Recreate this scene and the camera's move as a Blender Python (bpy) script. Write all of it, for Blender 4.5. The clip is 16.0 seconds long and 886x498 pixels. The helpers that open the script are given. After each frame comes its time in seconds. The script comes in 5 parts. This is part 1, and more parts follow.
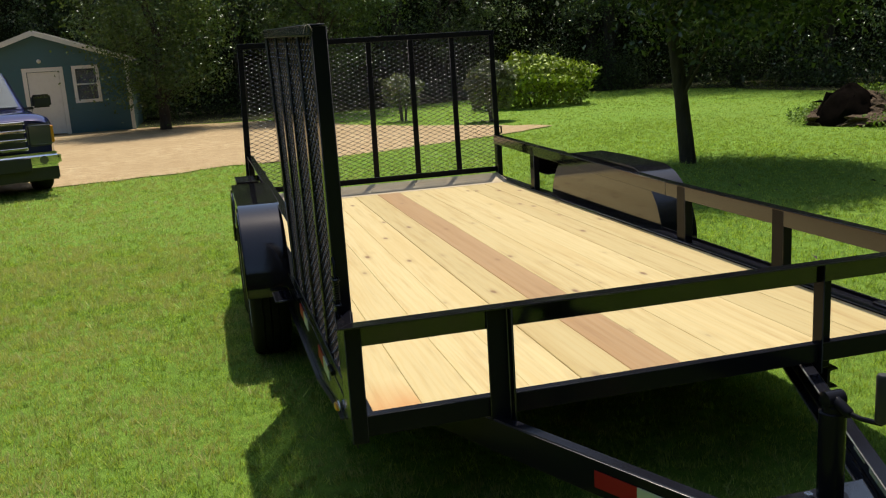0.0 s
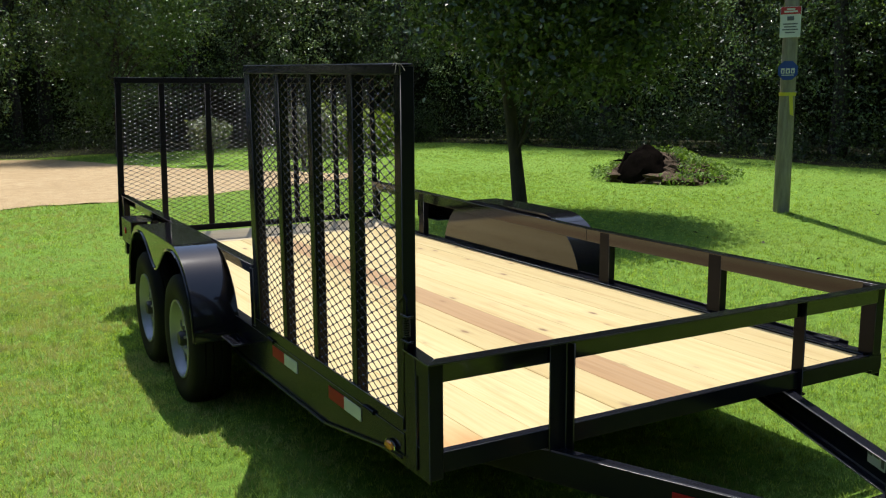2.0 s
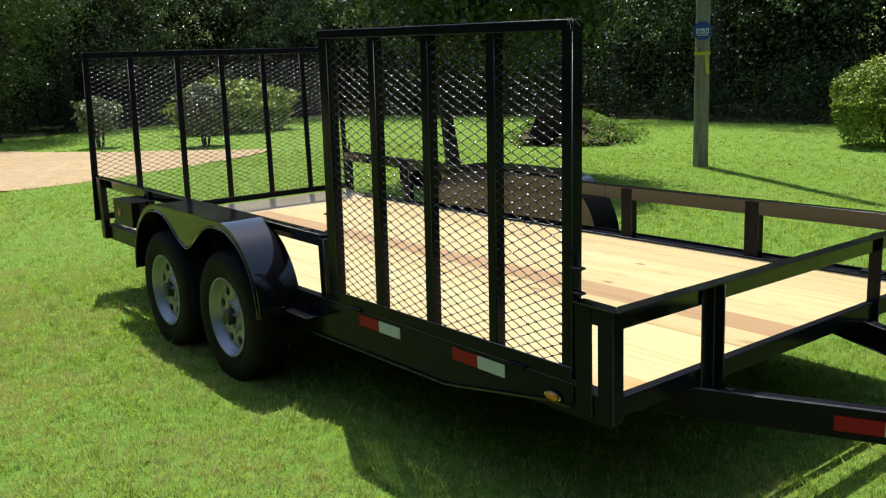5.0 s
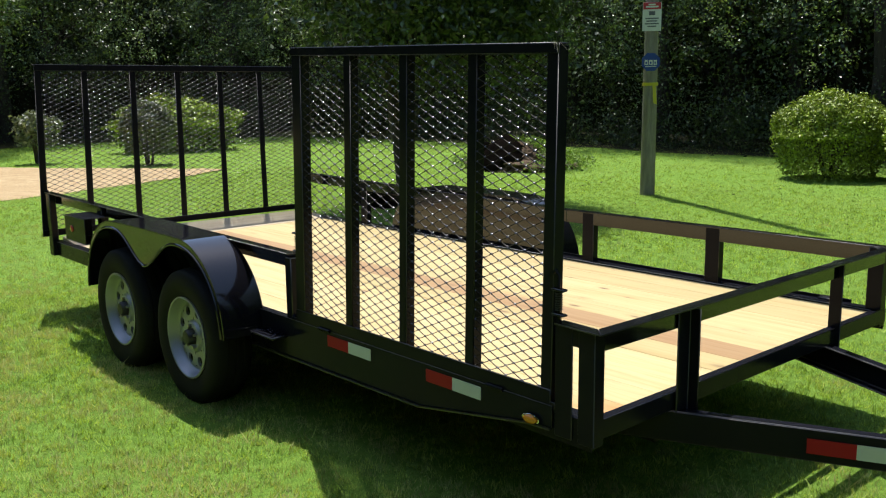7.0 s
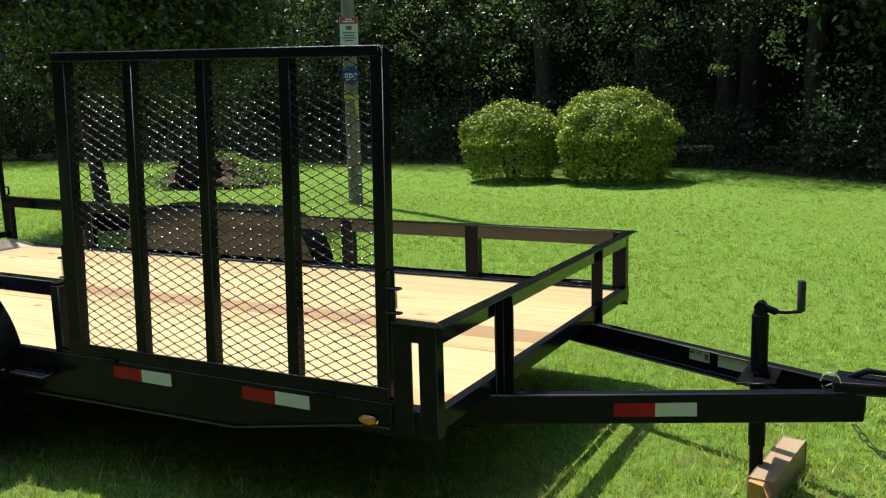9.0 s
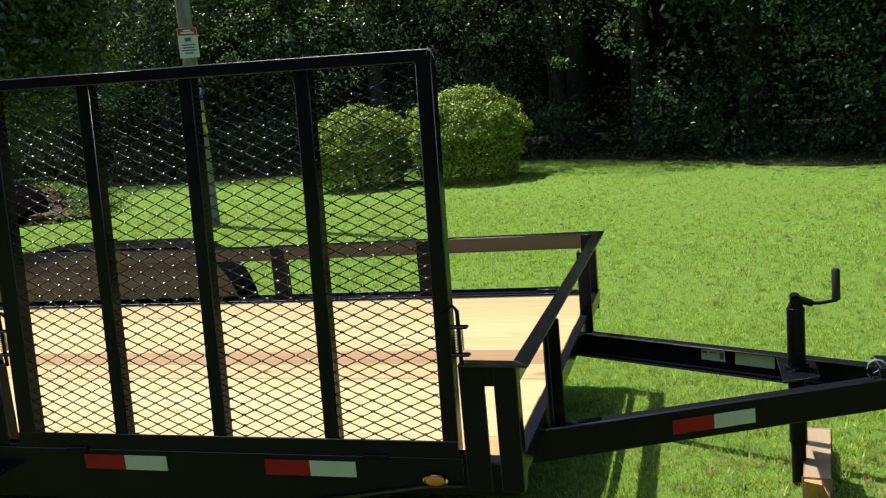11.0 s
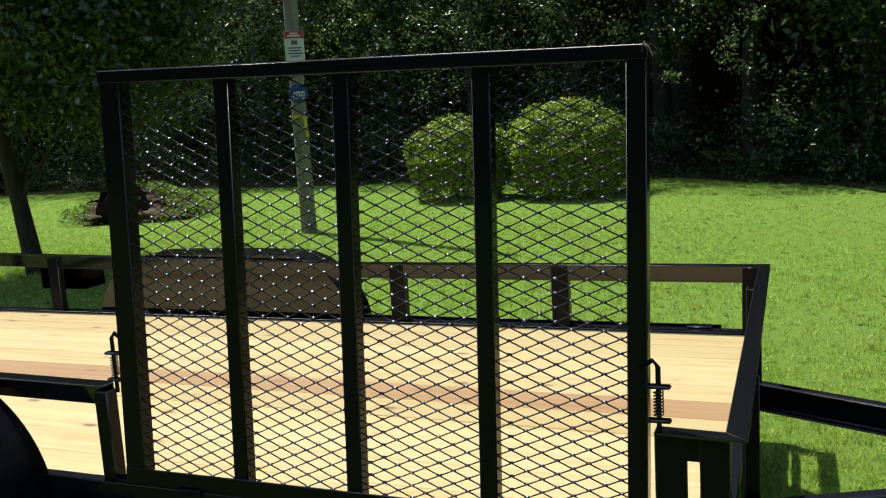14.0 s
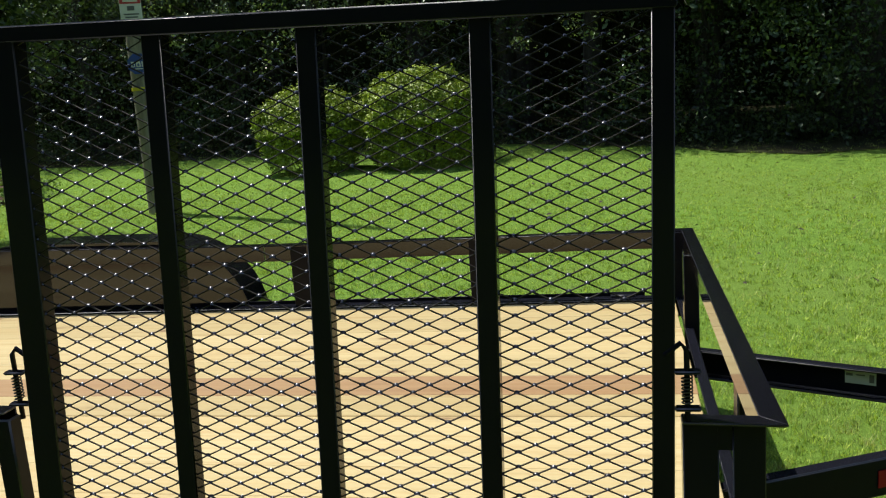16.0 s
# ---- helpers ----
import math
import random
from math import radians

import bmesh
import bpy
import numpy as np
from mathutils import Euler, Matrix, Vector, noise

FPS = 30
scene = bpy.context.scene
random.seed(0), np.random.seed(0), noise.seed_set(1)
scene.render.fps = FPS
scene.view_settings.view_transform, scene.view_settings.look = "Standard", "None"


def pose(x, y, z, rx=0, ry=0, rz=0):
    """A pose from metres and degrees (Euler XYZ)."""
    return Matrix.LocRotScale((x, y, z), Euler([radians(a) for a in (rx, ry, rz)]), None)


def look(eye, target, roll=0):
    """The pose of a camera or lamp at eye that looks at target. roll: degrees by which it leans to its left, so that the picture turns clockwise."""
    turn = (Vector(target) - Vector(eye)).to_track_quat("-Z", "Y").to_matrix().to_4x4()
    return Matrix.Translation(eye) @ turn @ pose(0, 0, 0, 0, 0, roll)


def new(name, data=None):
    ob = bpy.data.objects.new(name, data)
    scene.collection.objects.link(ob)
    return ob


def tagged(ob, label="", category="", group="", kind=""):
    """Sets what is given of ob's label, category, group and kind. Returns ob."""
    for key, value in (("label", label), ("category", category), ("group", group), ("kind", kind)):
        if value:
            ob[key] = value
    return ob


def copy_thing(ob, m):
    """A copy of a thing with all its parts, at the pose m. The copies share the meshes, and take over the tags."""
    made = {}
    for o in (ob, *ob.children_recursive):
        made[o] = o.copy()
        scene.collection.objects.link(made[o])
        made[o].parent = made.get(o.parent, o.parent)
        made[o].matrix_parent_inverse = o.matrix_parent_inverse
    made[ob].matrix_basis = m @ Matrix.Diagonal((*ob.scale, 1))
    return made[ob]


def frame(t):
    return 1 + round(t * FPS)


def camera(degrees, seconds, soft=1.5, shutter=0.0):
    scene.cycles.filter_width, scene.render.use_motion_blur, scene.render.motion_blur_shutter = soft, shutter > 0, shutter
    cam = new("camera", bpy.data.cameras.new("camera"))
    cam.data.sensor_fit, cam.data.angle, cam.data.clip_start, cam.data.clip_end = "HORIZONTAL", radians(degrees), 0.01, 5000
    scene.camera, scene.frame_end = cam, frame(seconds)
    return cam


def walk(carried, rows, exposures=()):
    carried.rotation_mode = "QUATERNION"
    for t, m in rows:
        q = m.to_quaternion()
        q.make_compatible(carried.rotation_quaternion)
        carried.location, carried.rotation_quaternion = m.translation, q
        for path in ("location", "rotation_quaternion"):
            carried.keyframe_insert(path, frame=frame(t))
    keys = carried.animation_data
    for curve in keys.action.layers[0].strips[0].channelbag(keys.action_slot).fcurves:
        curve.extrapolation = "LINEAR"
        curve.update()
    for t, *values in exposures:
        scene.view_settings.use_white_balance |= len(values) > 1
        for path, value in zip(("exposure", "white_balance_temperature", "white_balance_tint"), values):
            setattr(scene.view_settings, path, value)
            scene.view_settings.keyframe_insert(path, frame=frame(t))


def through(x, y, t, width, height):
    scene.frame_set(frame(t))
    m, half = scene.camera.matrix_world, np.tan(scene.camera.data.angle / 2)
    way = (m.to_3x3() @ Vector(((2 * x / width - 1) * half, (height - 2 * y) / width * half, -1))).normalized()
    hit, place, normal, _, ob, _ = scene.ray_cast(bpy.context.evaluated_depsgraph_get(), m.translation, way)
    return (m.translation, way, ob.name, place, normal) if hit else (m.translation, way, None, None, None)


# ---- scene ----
cam = camera(52.60, 16.0, soft=1.2)
EXPOSURES = [(0.0, 0.15, 6900, 10), (0.9, 0.15, 6900, 10), (1.6, 0.3, 6500, 10), (2.4, 0.5, 6350, 10), (8.5, 0.55, 6350, 10), (12.5, 0.5, 6350, 10), (14.0, 0.4, 6350, 10), (15.0, 0.27, 6350, 10), (16.0, 0.21, 6350, 10)]
PATH = [
    (0, (-0.339, -2.532, 1.552), (0.145, -0.637, 1.130), -3.6),
    (0.5, (-0.513, -2.349, 1.490), (-0.009, -0.475, 1.009), -4.6),
    (1, (-0.698, -2.182, 1.484), (-0.104, -0.325, 1.037), -5.0),
    (1.5, (-0.993, -2.237, 1.516), (-0.163, -0.455, 1.150), -2.9),
    (2, (-1.210, -2.259, 1.562), (-0.250, -0.537, 1.230), -0.5),
    (2.5, (-1.348, -2.113, 1.531), (-0.325, -0.434, 1.165), -0.2),
    (3, (-1.482, -1.895, 1.523), (-0.358, -0.285, 1.140), -2.5),
    (3.5, (-1.633, -1.813, 1.527), (-0.483, -0.220, 1.155), -2.4),
    (3.7, (-1.755, -1.811, 1.511), (-0.606, -0.223, 1.117), -2.0),
    (5.8, (-2.034, -1.756, 1.555), (-0.793, -0.234, 1.173), -1.6),
    (6, (-2.042, -1.750, 1.533), (-0.794, -0.231, 1.163), -1.0),
    (6.5, (-2.063, -1.745, 1.530), (-0.799, -0.237, 1.171), -0.7),
    (7, (-2.096, -1.687, 1.526), (-0.794, -0.209, 1.177), -0.7),
    (7.5, (-2.099, -1.428, 1.496), (-0.770, 0.018, 1.116), -2.4),
    (8, (-2.156, -1.286, 1.483), (-0.688, 0.016, 1.098), -2.8),
    (8.5, (-2.349, -1.349, 1.506), (-0.684, -0.307, 1.132), -2.7),
    (8.7, (-2.403, -1.352, 1.493), (-0.698, -0.366, 1.140), -2.1),
    (10.8, (-2.292, -0.613, 1.536), (-0.423, 0.014, 1.194), -5.2),
    (11, (-2.323, -0.530, 1.548), (-0.434, 0.033, 1.204), -5.3),
    (11.5, (-2.339, -0.488, 1.551), (-0.447, 0.069, 1.218), -4.1),
    (12, (-2.364, -0.495, 1.552), (-0.484, 0.110, 1.240), -4.1),
    (12.5, (-2.366, -0.478, 1.560), (-0.484, 0.125, 1.248), -3.8),
    (13, (-2.341, -0.394, 1.545), (-0.492, 0.277, 1.183), -2.4),
    (13.5, (-2.217, -0.306, 1.532), (-0.404, 0.453, 1.168), -3.3),
    (14, (-1.988, -0.150, 1.550), (-0.153, 0.581, 1.244), -3.5),
    (14.5, (-1.926, 0.022, 1.532), (-0.037, 0.577, 1.186), -2.4),
    (15, (-1.892, 0.257, 1.538), (0.021, 0.697, 1.151), -3.0),
    (15.5, (-1.844, 0.293, 1.552), (0.067, 0.729, 1.157), -3.4),
    (16, (-1.813, 0.266, 1.550), (0.109, 0.651, 1.156), -4.3),
]
walk(cam, [(t, look(eye, target, roll)) for t, eye, target, roll in PATH], EXPOSURES)

# ---- light ----
SUN = Vector((0.17, 0.33, 1.0)).normalized()
world = bpy.data.worlds.new("sky")
scene.world = world
world.use_nodes = True
sky = world.node_tree.nodes.new("ShaderNodeTexSky")
sky.sky_type = "NISHITA"
sky.sun_disc = False
sky.sun_elevation = math.asin(SUN.z)
sky.sun_rotation = math.atan2(SUN.x, SUN.y)
background = world.node_tree.nodes["Background"]
background.inputs["Strength"].default_value = 0.15
world.node_tree.links.new(sky.outputs[0], background.inputs["Color"])
sun = new("sun", bpy.data.lights.new("sun", "SUN"))
sun.data.energy = 4.4
sun.data.angle = radians(0.53)
sun.data.color = (1.0, 0.95, 0.86)
sun.matrix_world = look(SUN * 60, (0, 0, 0))


# ---- materials ----
def nodes_of(name):
    m = bpy.data.materials.new(name)
    m.use_nodes = True
    nt = m.node_tree
    return m, nt, nt.nodes["Principled BSDF"]


def add(nt, kind, **values):
    n = nt.nodes.new(kind)
    for key, value in values.items():
        n.inputs[key.replace("_", " ")].default_value = value
    return n


def noise_tex(nt, coord, scale, detail=4.0, rough=0.6):
    n = add(nt, "ShaderNodeTexNoise", Scale=scale, Detail=detail, Roughness=rough)
    nt.links.new(coord, n.inputs["Vector"])
    return n.outputs["Fac"]


def ramp(nt, fac, *stops):
    n = nt.nodes.new("ShaderNodeValToRGB")
    while len(n.color_ramp.elements) < len(stops):
        n.color_ramp.elements.new(0.5)
    for e, (p, c) in zip(n.color_ramp.elements, stops):
        e.position, e.color = p, (*c, 1)
    nt.links.new(fac, n.inputs["Fac"])
    return n.outputs["Color"]


def blend(nt, fac, a, b, mode="MIX"):
    n = nt.nodes.new("ShaderNodeMix")
    n.data_type, n.blend_type = "RGBA", mode
    for socket, value in ((n.inputs[0], fac), (n.inputs[6], a), (n.inputs[7], b)):
        if isinstance(value, (int, float)):
            socket.default_value = value
        elif isinstance(value, tuple):
            socket.default_value = (*value, 1)
        else:
            nt.links.new(value, socket)
    return n.outputs[2]


def bump(nt, bsdf, height, strength, distance=0.01):
    n = add(nt, "ShaderNodeBump", Strength=strength, Distance=distance)
    nt.links.new(height, n.inputs["Height"])
    nt.links.new(n.outputs[0], bsdf.inputs["Normal"])


def mapped(nt, scale=(1, 1, 1), world_space=False):
    m = nt.nodes.new("ShaderNodeMapping")
    m.inputs["Scale"].default_value = scale
    if world_space:
        nt.links.new(nt.nodes.new("ShaderNodeNewGeometry").outputs["Position"], m.inputs["Vector"])
    else:
        nt.links.new(nt.nodes.new("ShaderNodeTexCoord").outputs["Object"], m.inputs["Vector"])
    return m.outputs[0]


def rough_between(nt, bsdf, fac, low, high):
    n = add(nt, "ShaderNodeMapRange")
    n.inputs["To Min"].default_value, n.inputs["To Max"].default_value = low, high
    nt.links.new(fac, n.inputs["Value"])
    nt.links.new(n.outputs[0], bsdf.inputs["Roughness"])


def paint(name, colour, low=0.2, high=0.4, metal=0.0, dirt=(0.1, 0.09, 0.07), dirt_amount=0.15, coat=0.0, scale=6.0, specular=0.5):
    """Paint or metal with faint dirt and uneven gloss."""
    m, nt, b = nodes_of(name)
    at = mapped(nt, world_space=True)
    fac = noise_tex(nt, at, scale, 6)
    fine = noise_tex(nt, at, scale * 22, 3)
    spots = ramp(nt, fac, (0.5, (0, 0, 0)), (0.8, (dirt_amount,) * 3))
    nt.links.new(blend(nt, spots, colour, dirt), b.inputs["Base Color"])
    rough_between(nt, b, fac, low, high)
    b.inputs["Metallic"].default_value = metal
    b.inputs["Coat Weight"].default_value = coat
    b.inputs["Specular IOR Level"].default_value = specular
    b.inputs["Coat Roughness"].default_value = 0.08
    bump(nt, b, fine, 0.05, 0.002)
    return m


def wood(name, pale, dark, knots=0.5, along=1, random_tint=0.18, gloss=0.55, stained=0.0):
    """Sawn board: grain, growth rings and knots that run along the board; each board differs."""
    m, nt, b = nodes_of(name)
    info = nt.nodes.new("ShaderNodeObjectInfo")
    shift = add(nt, "ShaderNodeVectorMath")
    shift.operation = "MULTIPLY_ADD"
    geo = nt.nodes.new("ShaderNodeNewGeometry")
    mul = add(nt, "ShaderNodeVectorMath")
    mul.operation = "SCALE"
    nt.links.new(info.outputs["Random"], mul.inputs["Scale"])
    mul.inputs[0].default_value = (37.0, 53.0, 11.0)
    nt.links.new(geo.outputs["Position"], shift.inputs[0])
    shift.inputs[1].default_value = (1, 1, 1)
    nt.links.new(mul.outputs[0], shift.inputs[2])

    def stretched(scale):
        mp = nt.nodes.new("ShaderNodeMapping")
        mp.inputs["Scale"].default_value = scale
        nt.links.new(shift.outputs[0], mp.inputs["Vector"])
        return mp.outputs[0]

    s = [26.0, 26.0, 26.0]
    s[along] = 1.1
    grain = noise_tex(nt, stretched(s), 1.0, 6, 0.65)
    s = [7.0, 7.0, 7.0]
    s[along] = 0.7
    broad = noise_tex(nt, stretched(s), 1.0, 3, 0.5)
    s = [120.0, 120.0, 120.0]
    s[along] = 5.0
    fibre = noise_tex(nt, stretched(s), 1.0, 3, 0.5)
    vor = add(nt, "ShaderNodeTexVoronoi", Scale=1.0, Randomness=1.0)
    s = [8.5, 8.5, 8.5]
    s[along] = 3.4
    nt.links.new(stretched(s), vor.inputs["Vector"])
    knot = ramp(nt, vor.outputs["Distance"], (0.0, (1, 1, 1)), (0.075, (0.8, 0.8, 0.8)), (0.14, (0.15, 0.15, 0.15)), (0.3, (0, 0, 0)))
    mid = tuple((p + d) / 2 for p, d in zip(pale, dark))
    s = [5.0, 5.0, 5.0]
    s[along] = 0.55
    wave = add(nt, "ShaderNodeTexWave", Scale=2.2, Distortion=9.0, Detail=3.0, Detail_Scale=1.4)
    wave.bands_direction = "X" if along else "Y"
    nt.links.new(stretched(s), wave.inputs["Vector"])
    rings = ramp(nt, wave.outputs["Fac"], (0.55, (0, 0, 0)), (0.95, (0.26, 0.26, 0.26)))
    col = ramp(nt, grain, (0.3, pale), (0.52, tuple(0.94 * p for p in pale)), (0.66, mid), (0.8, dark))
    col = blend(nt, rings, col, tuple(p * q for p, q in zip(pale, (0.9, 0.76, 0.55))))
    stain = ramp(nt, broad, (0.5, (0, 0, 0)), (0.75, (0.5, 0.5, 0.5)))
    col = blend(nt, stain, col, tuple(p * q for p, q in zip(pale, (0.86, 0.76, 0.6))))
    tint = ramp(nt, info.outputs["Random"], (0.0, (1 - random_tint, 1 - random_tint * 1.1, 1 - random_tint * 1.4)), (1.0, (1.0, 1.0, 1.0)))
    col = blend(nt, 1.0, col, tint, "MULTIPLY")
    keep = add(nt, "ShaderNodeMath")
    keep.operation = "MULTIPLY"
    nt.links.new(knot, keep.inputs[0])
    s = [3.1, 3.1, 3.1]
    s[along] = 1.9
    some = ramp(nt, noise_tex(nt, stretched(s), 1.0, 2, 0.5), (0.36, (0, 0, 0)), (0.47, (knots,) * 3))
    nt.links.new(some, keep.inputs[1])
    col = blend(nt, keep.outputs[0], col, (0.16, 0.075, 0.03))
    if stained:
        part_of = add(nt, "ShaderNodeSeparateXYZ")
        nt.links.new(geo.outputs["Position"], part_of.inputs[0])
        far = add(nt, "ShaderNodeMath")
        far.operation = "MULTIPLY_ADD"
        nt.links.new(broad, far.inputs[0])
        far.inputs[1].default_value = 0.5
        nt.links.new(part_of.outputs["Y"], far.inputs[2])
        col = blend(nt, ramp(nt, far.outputs[0], (0.22, (0.85, 0.85, 0.85)), (0.22 + stained, (0, 0, 0))), col, (0.5, 0.2, 0.05))
    nt.links.new(col, b.inputs["Base Color"])
    rough_between(nt, b, grain, gloss, gloss + 0.2)
    bump(nt, b, fibre, 0.25, 0.003)
    return m


def leaf_material(name, dark, light, gloss=0.4, through=0.3, turn_at=0.7, top=1.25):
    """Leaves or blades: each one its own green; some light comes through them."""
    m, nt, b = nodes_of(name)
    geo = nt.nodes.new("ShaderNodeNewGeometry")
    col = ramp(nt, geo.outputs["Random Per Island"], (0.0, dark), (turn_at, light), (1.0, tuple(top * c for c in light)))
    at = mapped(nt, world_space=True)
    patch = noise_tex(nt, at, 0.9, 4)
    col = blend(nt, ramp(nt, patch, (0.35, (0, 0, 0)), (0.7, (0.6, 0.6, 0.6))), col, tuple(0.8 * d + 0.1 * l for d, l in zip(dark, light)))
    nt.links.new(col, b.inputs["Base Color"])
    b.inputs["Roughness"].default_value = gloss
    tr = nt.nodes.new("ShaderNodeBsdfTranslucent")
    nt.links.new(blend(nt, 1.0, col, (1.3, 1.35, 0.6), "MULTIPLY"), tr.inputs["Color"])
    mix = nt.nodes.new("ShaderNodeMixShader")
    mix.inputs[0].default_value = through
    nt.links.new(b.outputs[0], mix.inputs[1])
    nt.links.new(tr.outputs[0], mix.inputs[2])
    nt.links.new(mix.outputs[0], nt.nodes["Material Output"].inputs["Surface"])
    return m


def grass_material(name, dark, light, dry):
    """Grass blades: each blade, tuft and patch its own green, with dry patches."""
    m, nt, b = nodes_of(name)
    geo = nt.nodes.new("ShaderNodeNewGeometry")
    at = mapped(nt, world_space=True)
    tuft = noise_tex(nt, at, 62.0, 3, 0.6)
    patch = noise_tex(nt, at, 2.2, 4, 0.6)
    broad = noise_tex(nt, at, 0.45, 3, 0.5)
    col = ramp(nt, geo.outputs["Random Per Island"], (0.0, dark), (0.55, light), (1.0, tuple(1.06 * c for c in light)))
    clump = noise_tex(nt, at, 11.0, 3, 0.6)
    col = blend(nt, 1.0, col, ramp(nt, clump, (0.34, (0.5, 0.54, 0.5)), (0.52, (0.95, 0.93, 0.95)), (0.68, (1.2, 1.12, 1.12))), "MULTIPLY")
    col = blend(nt, 1.0, col, ramp(nt, tuft, (0.34, (0.36, 0.42, 0.34)), (0.5, (0.95, 0.95, 0.9)), (0.66, (1.5, 1.36, 1.2))), "MULTIPLY")
    where = add(nt, "ShaderNodeSeparateXYZ")
    nt.links.new(at, where.inputs[0])
    drier = add(nt, "ShaderNodeMapRange")
    for key, value in (("From Min", -1.5), ("From Max", 4.0), ("To Min", 0.09), ("To Max", -0.13)):
        drier.inputs[key].default_value = value
    nt.links.new(where.outputs["X"], drier.inputs["Value"])
    total = add(nt, "ShaderNodeMath")
    nt.links.new(patch, total.inputs[0])
    nt.links.new(drier.outputs[0], total.inputs[1])
    straw = ramp(nt, total.outputs[0], (0.46, (0, 0, 0)), (0.65, (0.7, 0.7, 0.7)))
    col = blend(nt, straw, col, dry)
    col = blend(nt, 1.0, col, ramp(nt, broad, (0.35, (0.95, 0.96, 0.93)), (0.65, (1.06, 1.04, 1.0))), "MULTIPLY")
    nt.links.new(col, b.inputs["Base Color"])
    b.inputs["Roughness"].default_value = 0.5
    tr = nt.nodes.new("ShaderNodeBsdfTranslucent")
    nt.links.new(blend(nt, 1.0, col, (1.3, 1.45, 0.6), "MULTIPLY"), tr.inputs["Color"])
    mix = nt.nodes.new("ShaderNodeMixShader")
    mix.inputs[0].default_value = 0.32
    nt.links.new(b.outputs[0], mix.inputs[1])
    nt.links.new(tr.outputs[0], mix.inputs[2])
    nt.links.new(mix.outputs[0], nt.nodes["Material Output"].inputs["Surface"])
    return m


def ground_material(name, colours, scales, relief, distance):
    m, nt, b = nodes_of(name)
    at = mapped(nt, world_space=True)
    a = noise_tex(nt, at, scales[0], 5)
    c = noise_tex(nt, at, scales[1], 4)
    f = noise_tex(nt, at, scales[2], 4, 0.7)
    col = ramp(nt, c, (0.3, colours[0]), (0.52, colours[1]), (0.72, colours[2]))
    col = blend(nt, ramp(nt, a, (0.42, (0, 0, 0)), (0.68, (0.75, 0.75, 0.75))), col, colours[3])
    col = blend(nt, 1.0, col, ramp(nt, f, (0.25, (0.5, 0.5, 0.5)), (0.6, (1, 1, 1))), "MULTIPLY")
    nt.links.new(col, b.inputs["Base Color"])
    b.inputs["Roughness"].default_value = 0.9
    b.inputs["Specular IOR Level"].default_value = 0.15
    bump(nt, b, f, relief, distance)
    return m


def bark_material(name, pale, dark):
    m, nt, b = nodes_of(name)
    at = mapped(nt, (14, 14, 2.2), True)
    f = noise_tex(nt, at, 1.5, 6, 0.7)
    nt.links.new(ramp(nt, f, (0.3, dark), (0.7, pale)), b.inputs["Base Color"])
    b.inputs["Roughness"].default_value = 0.9
    bump(nt, b, f, 0.6, 0.02)
    return m


def glass_material(name, tint):
    m, nt, b = nodes_of(name)
    b.inputs["Base Color"].default_value = (*tint, 1)
    b.inputs["Roughness"].default_value = 0.03
    b.inputs["Transmission Weight"].default_value = 0.6
    return m


BLACK = paint("gloss_black_paint", (0.0095, 0.010, 0.0145), 0.1, 0.22, dirt=(0.04, 0.038, 0.036), dirt_amount=0.08, coat=0.0, specular=0.08)
BLACK_SHEET = paint("gloss_black_sheet_paint", (0.007, 0.007, 0.010), 0.04, 0.09, dirt=(0.04, 0.036, 0.028), dirt_amount=0.05, coat=0.35, specular=0.45)
BLACK_EDGE = paint("black_paint_on_rounded_edges", (0.01, 0.01, 0.013), 0.3, 0.4, dirt_amount=0.1, specular=0.85, scale=30.0)
BLACK_BOND = paint("glossy_black_paint_on_bonds", (0.01, 0.01, 0.013), 0.2, 0.28, dirt_amount=0.03, specular=1.0, scale=20.0)
# Brown tint stands in for light that the deck bounces onto the strands.
BLACK_MESH = paint("black_mesh_paint_with_bounce", (0.021, 0.017, 0.015), 0.5, 0.6, dirt_amount=0.05, specular=0.18, scale=20.0)
PINE = wood("new_pine", (0.61, 0.495, 0.245), (0.38, 0.24, 0.085), 1.0, random_tint=0.2)
PINE_STAINED = wood("stained_pine", (0.61, 0.495, 0.245), (0.38, 0.24, 0.085), 1.0, stained=0.3)
PINE_BROWN = wood("brown_pine", (0.42, 0.265, 0.125), (0.27, 0.15, 0.065), 0.5)
# Greyer than the deck: the gate mesh's half shadow is in this colour.
PINE_ACROSS = wood("pine_across_with_mesh_shade", (0.56, 0.47, 0.32), (0.38, 0.27, 0.15), 0.4, along=0)
TIMBER = wood("treated_timber", (0.44, 0.33, 0.21), (0.29, 0.2, 0.12), 0.3, along=0)
END_GRAIN = wood("fresh_end_grain", (0.66, 0.36, 0.16), (0.5, 0.22, 0.08), 0.2, along=2)
RUBBER = paint("tyre_rubber", (0.009, 0.009, 0.0095), 0.55, 0.8, dirt=(0.05, 0.045, 0.04), dirt_amount=0.1, specular=0.15)
SILVER = paint("silver_wheel_paint", (0.31, 0.325, 0.36), 0.3, 0.45, 0.45, dirt_amount=0.2)
STEEL = paint("zinc_steel", (0.45, 0.44, 0.42), 0.25, 0.45, 1.0)
CHROME = paint("chrome", (0.75, 0.76, 0.78), 0.06, 0.16, 1.0, dirt_amount=0.05)
RED_TAPE = paint("red_reflective_tape", (0.34, 0.008, 0.018), 0.4, 0.6, dirt_amount=0.04, specular=0.2)
WHITE_TAPE = paint("white_reflective_tape", (0.55, 0.6, 0.6), 0.3, 0.5)
AMBER = paint("amber_plastic", (0.7, 0.26, 0.02), 0.12, 0.25, coat=0.5)
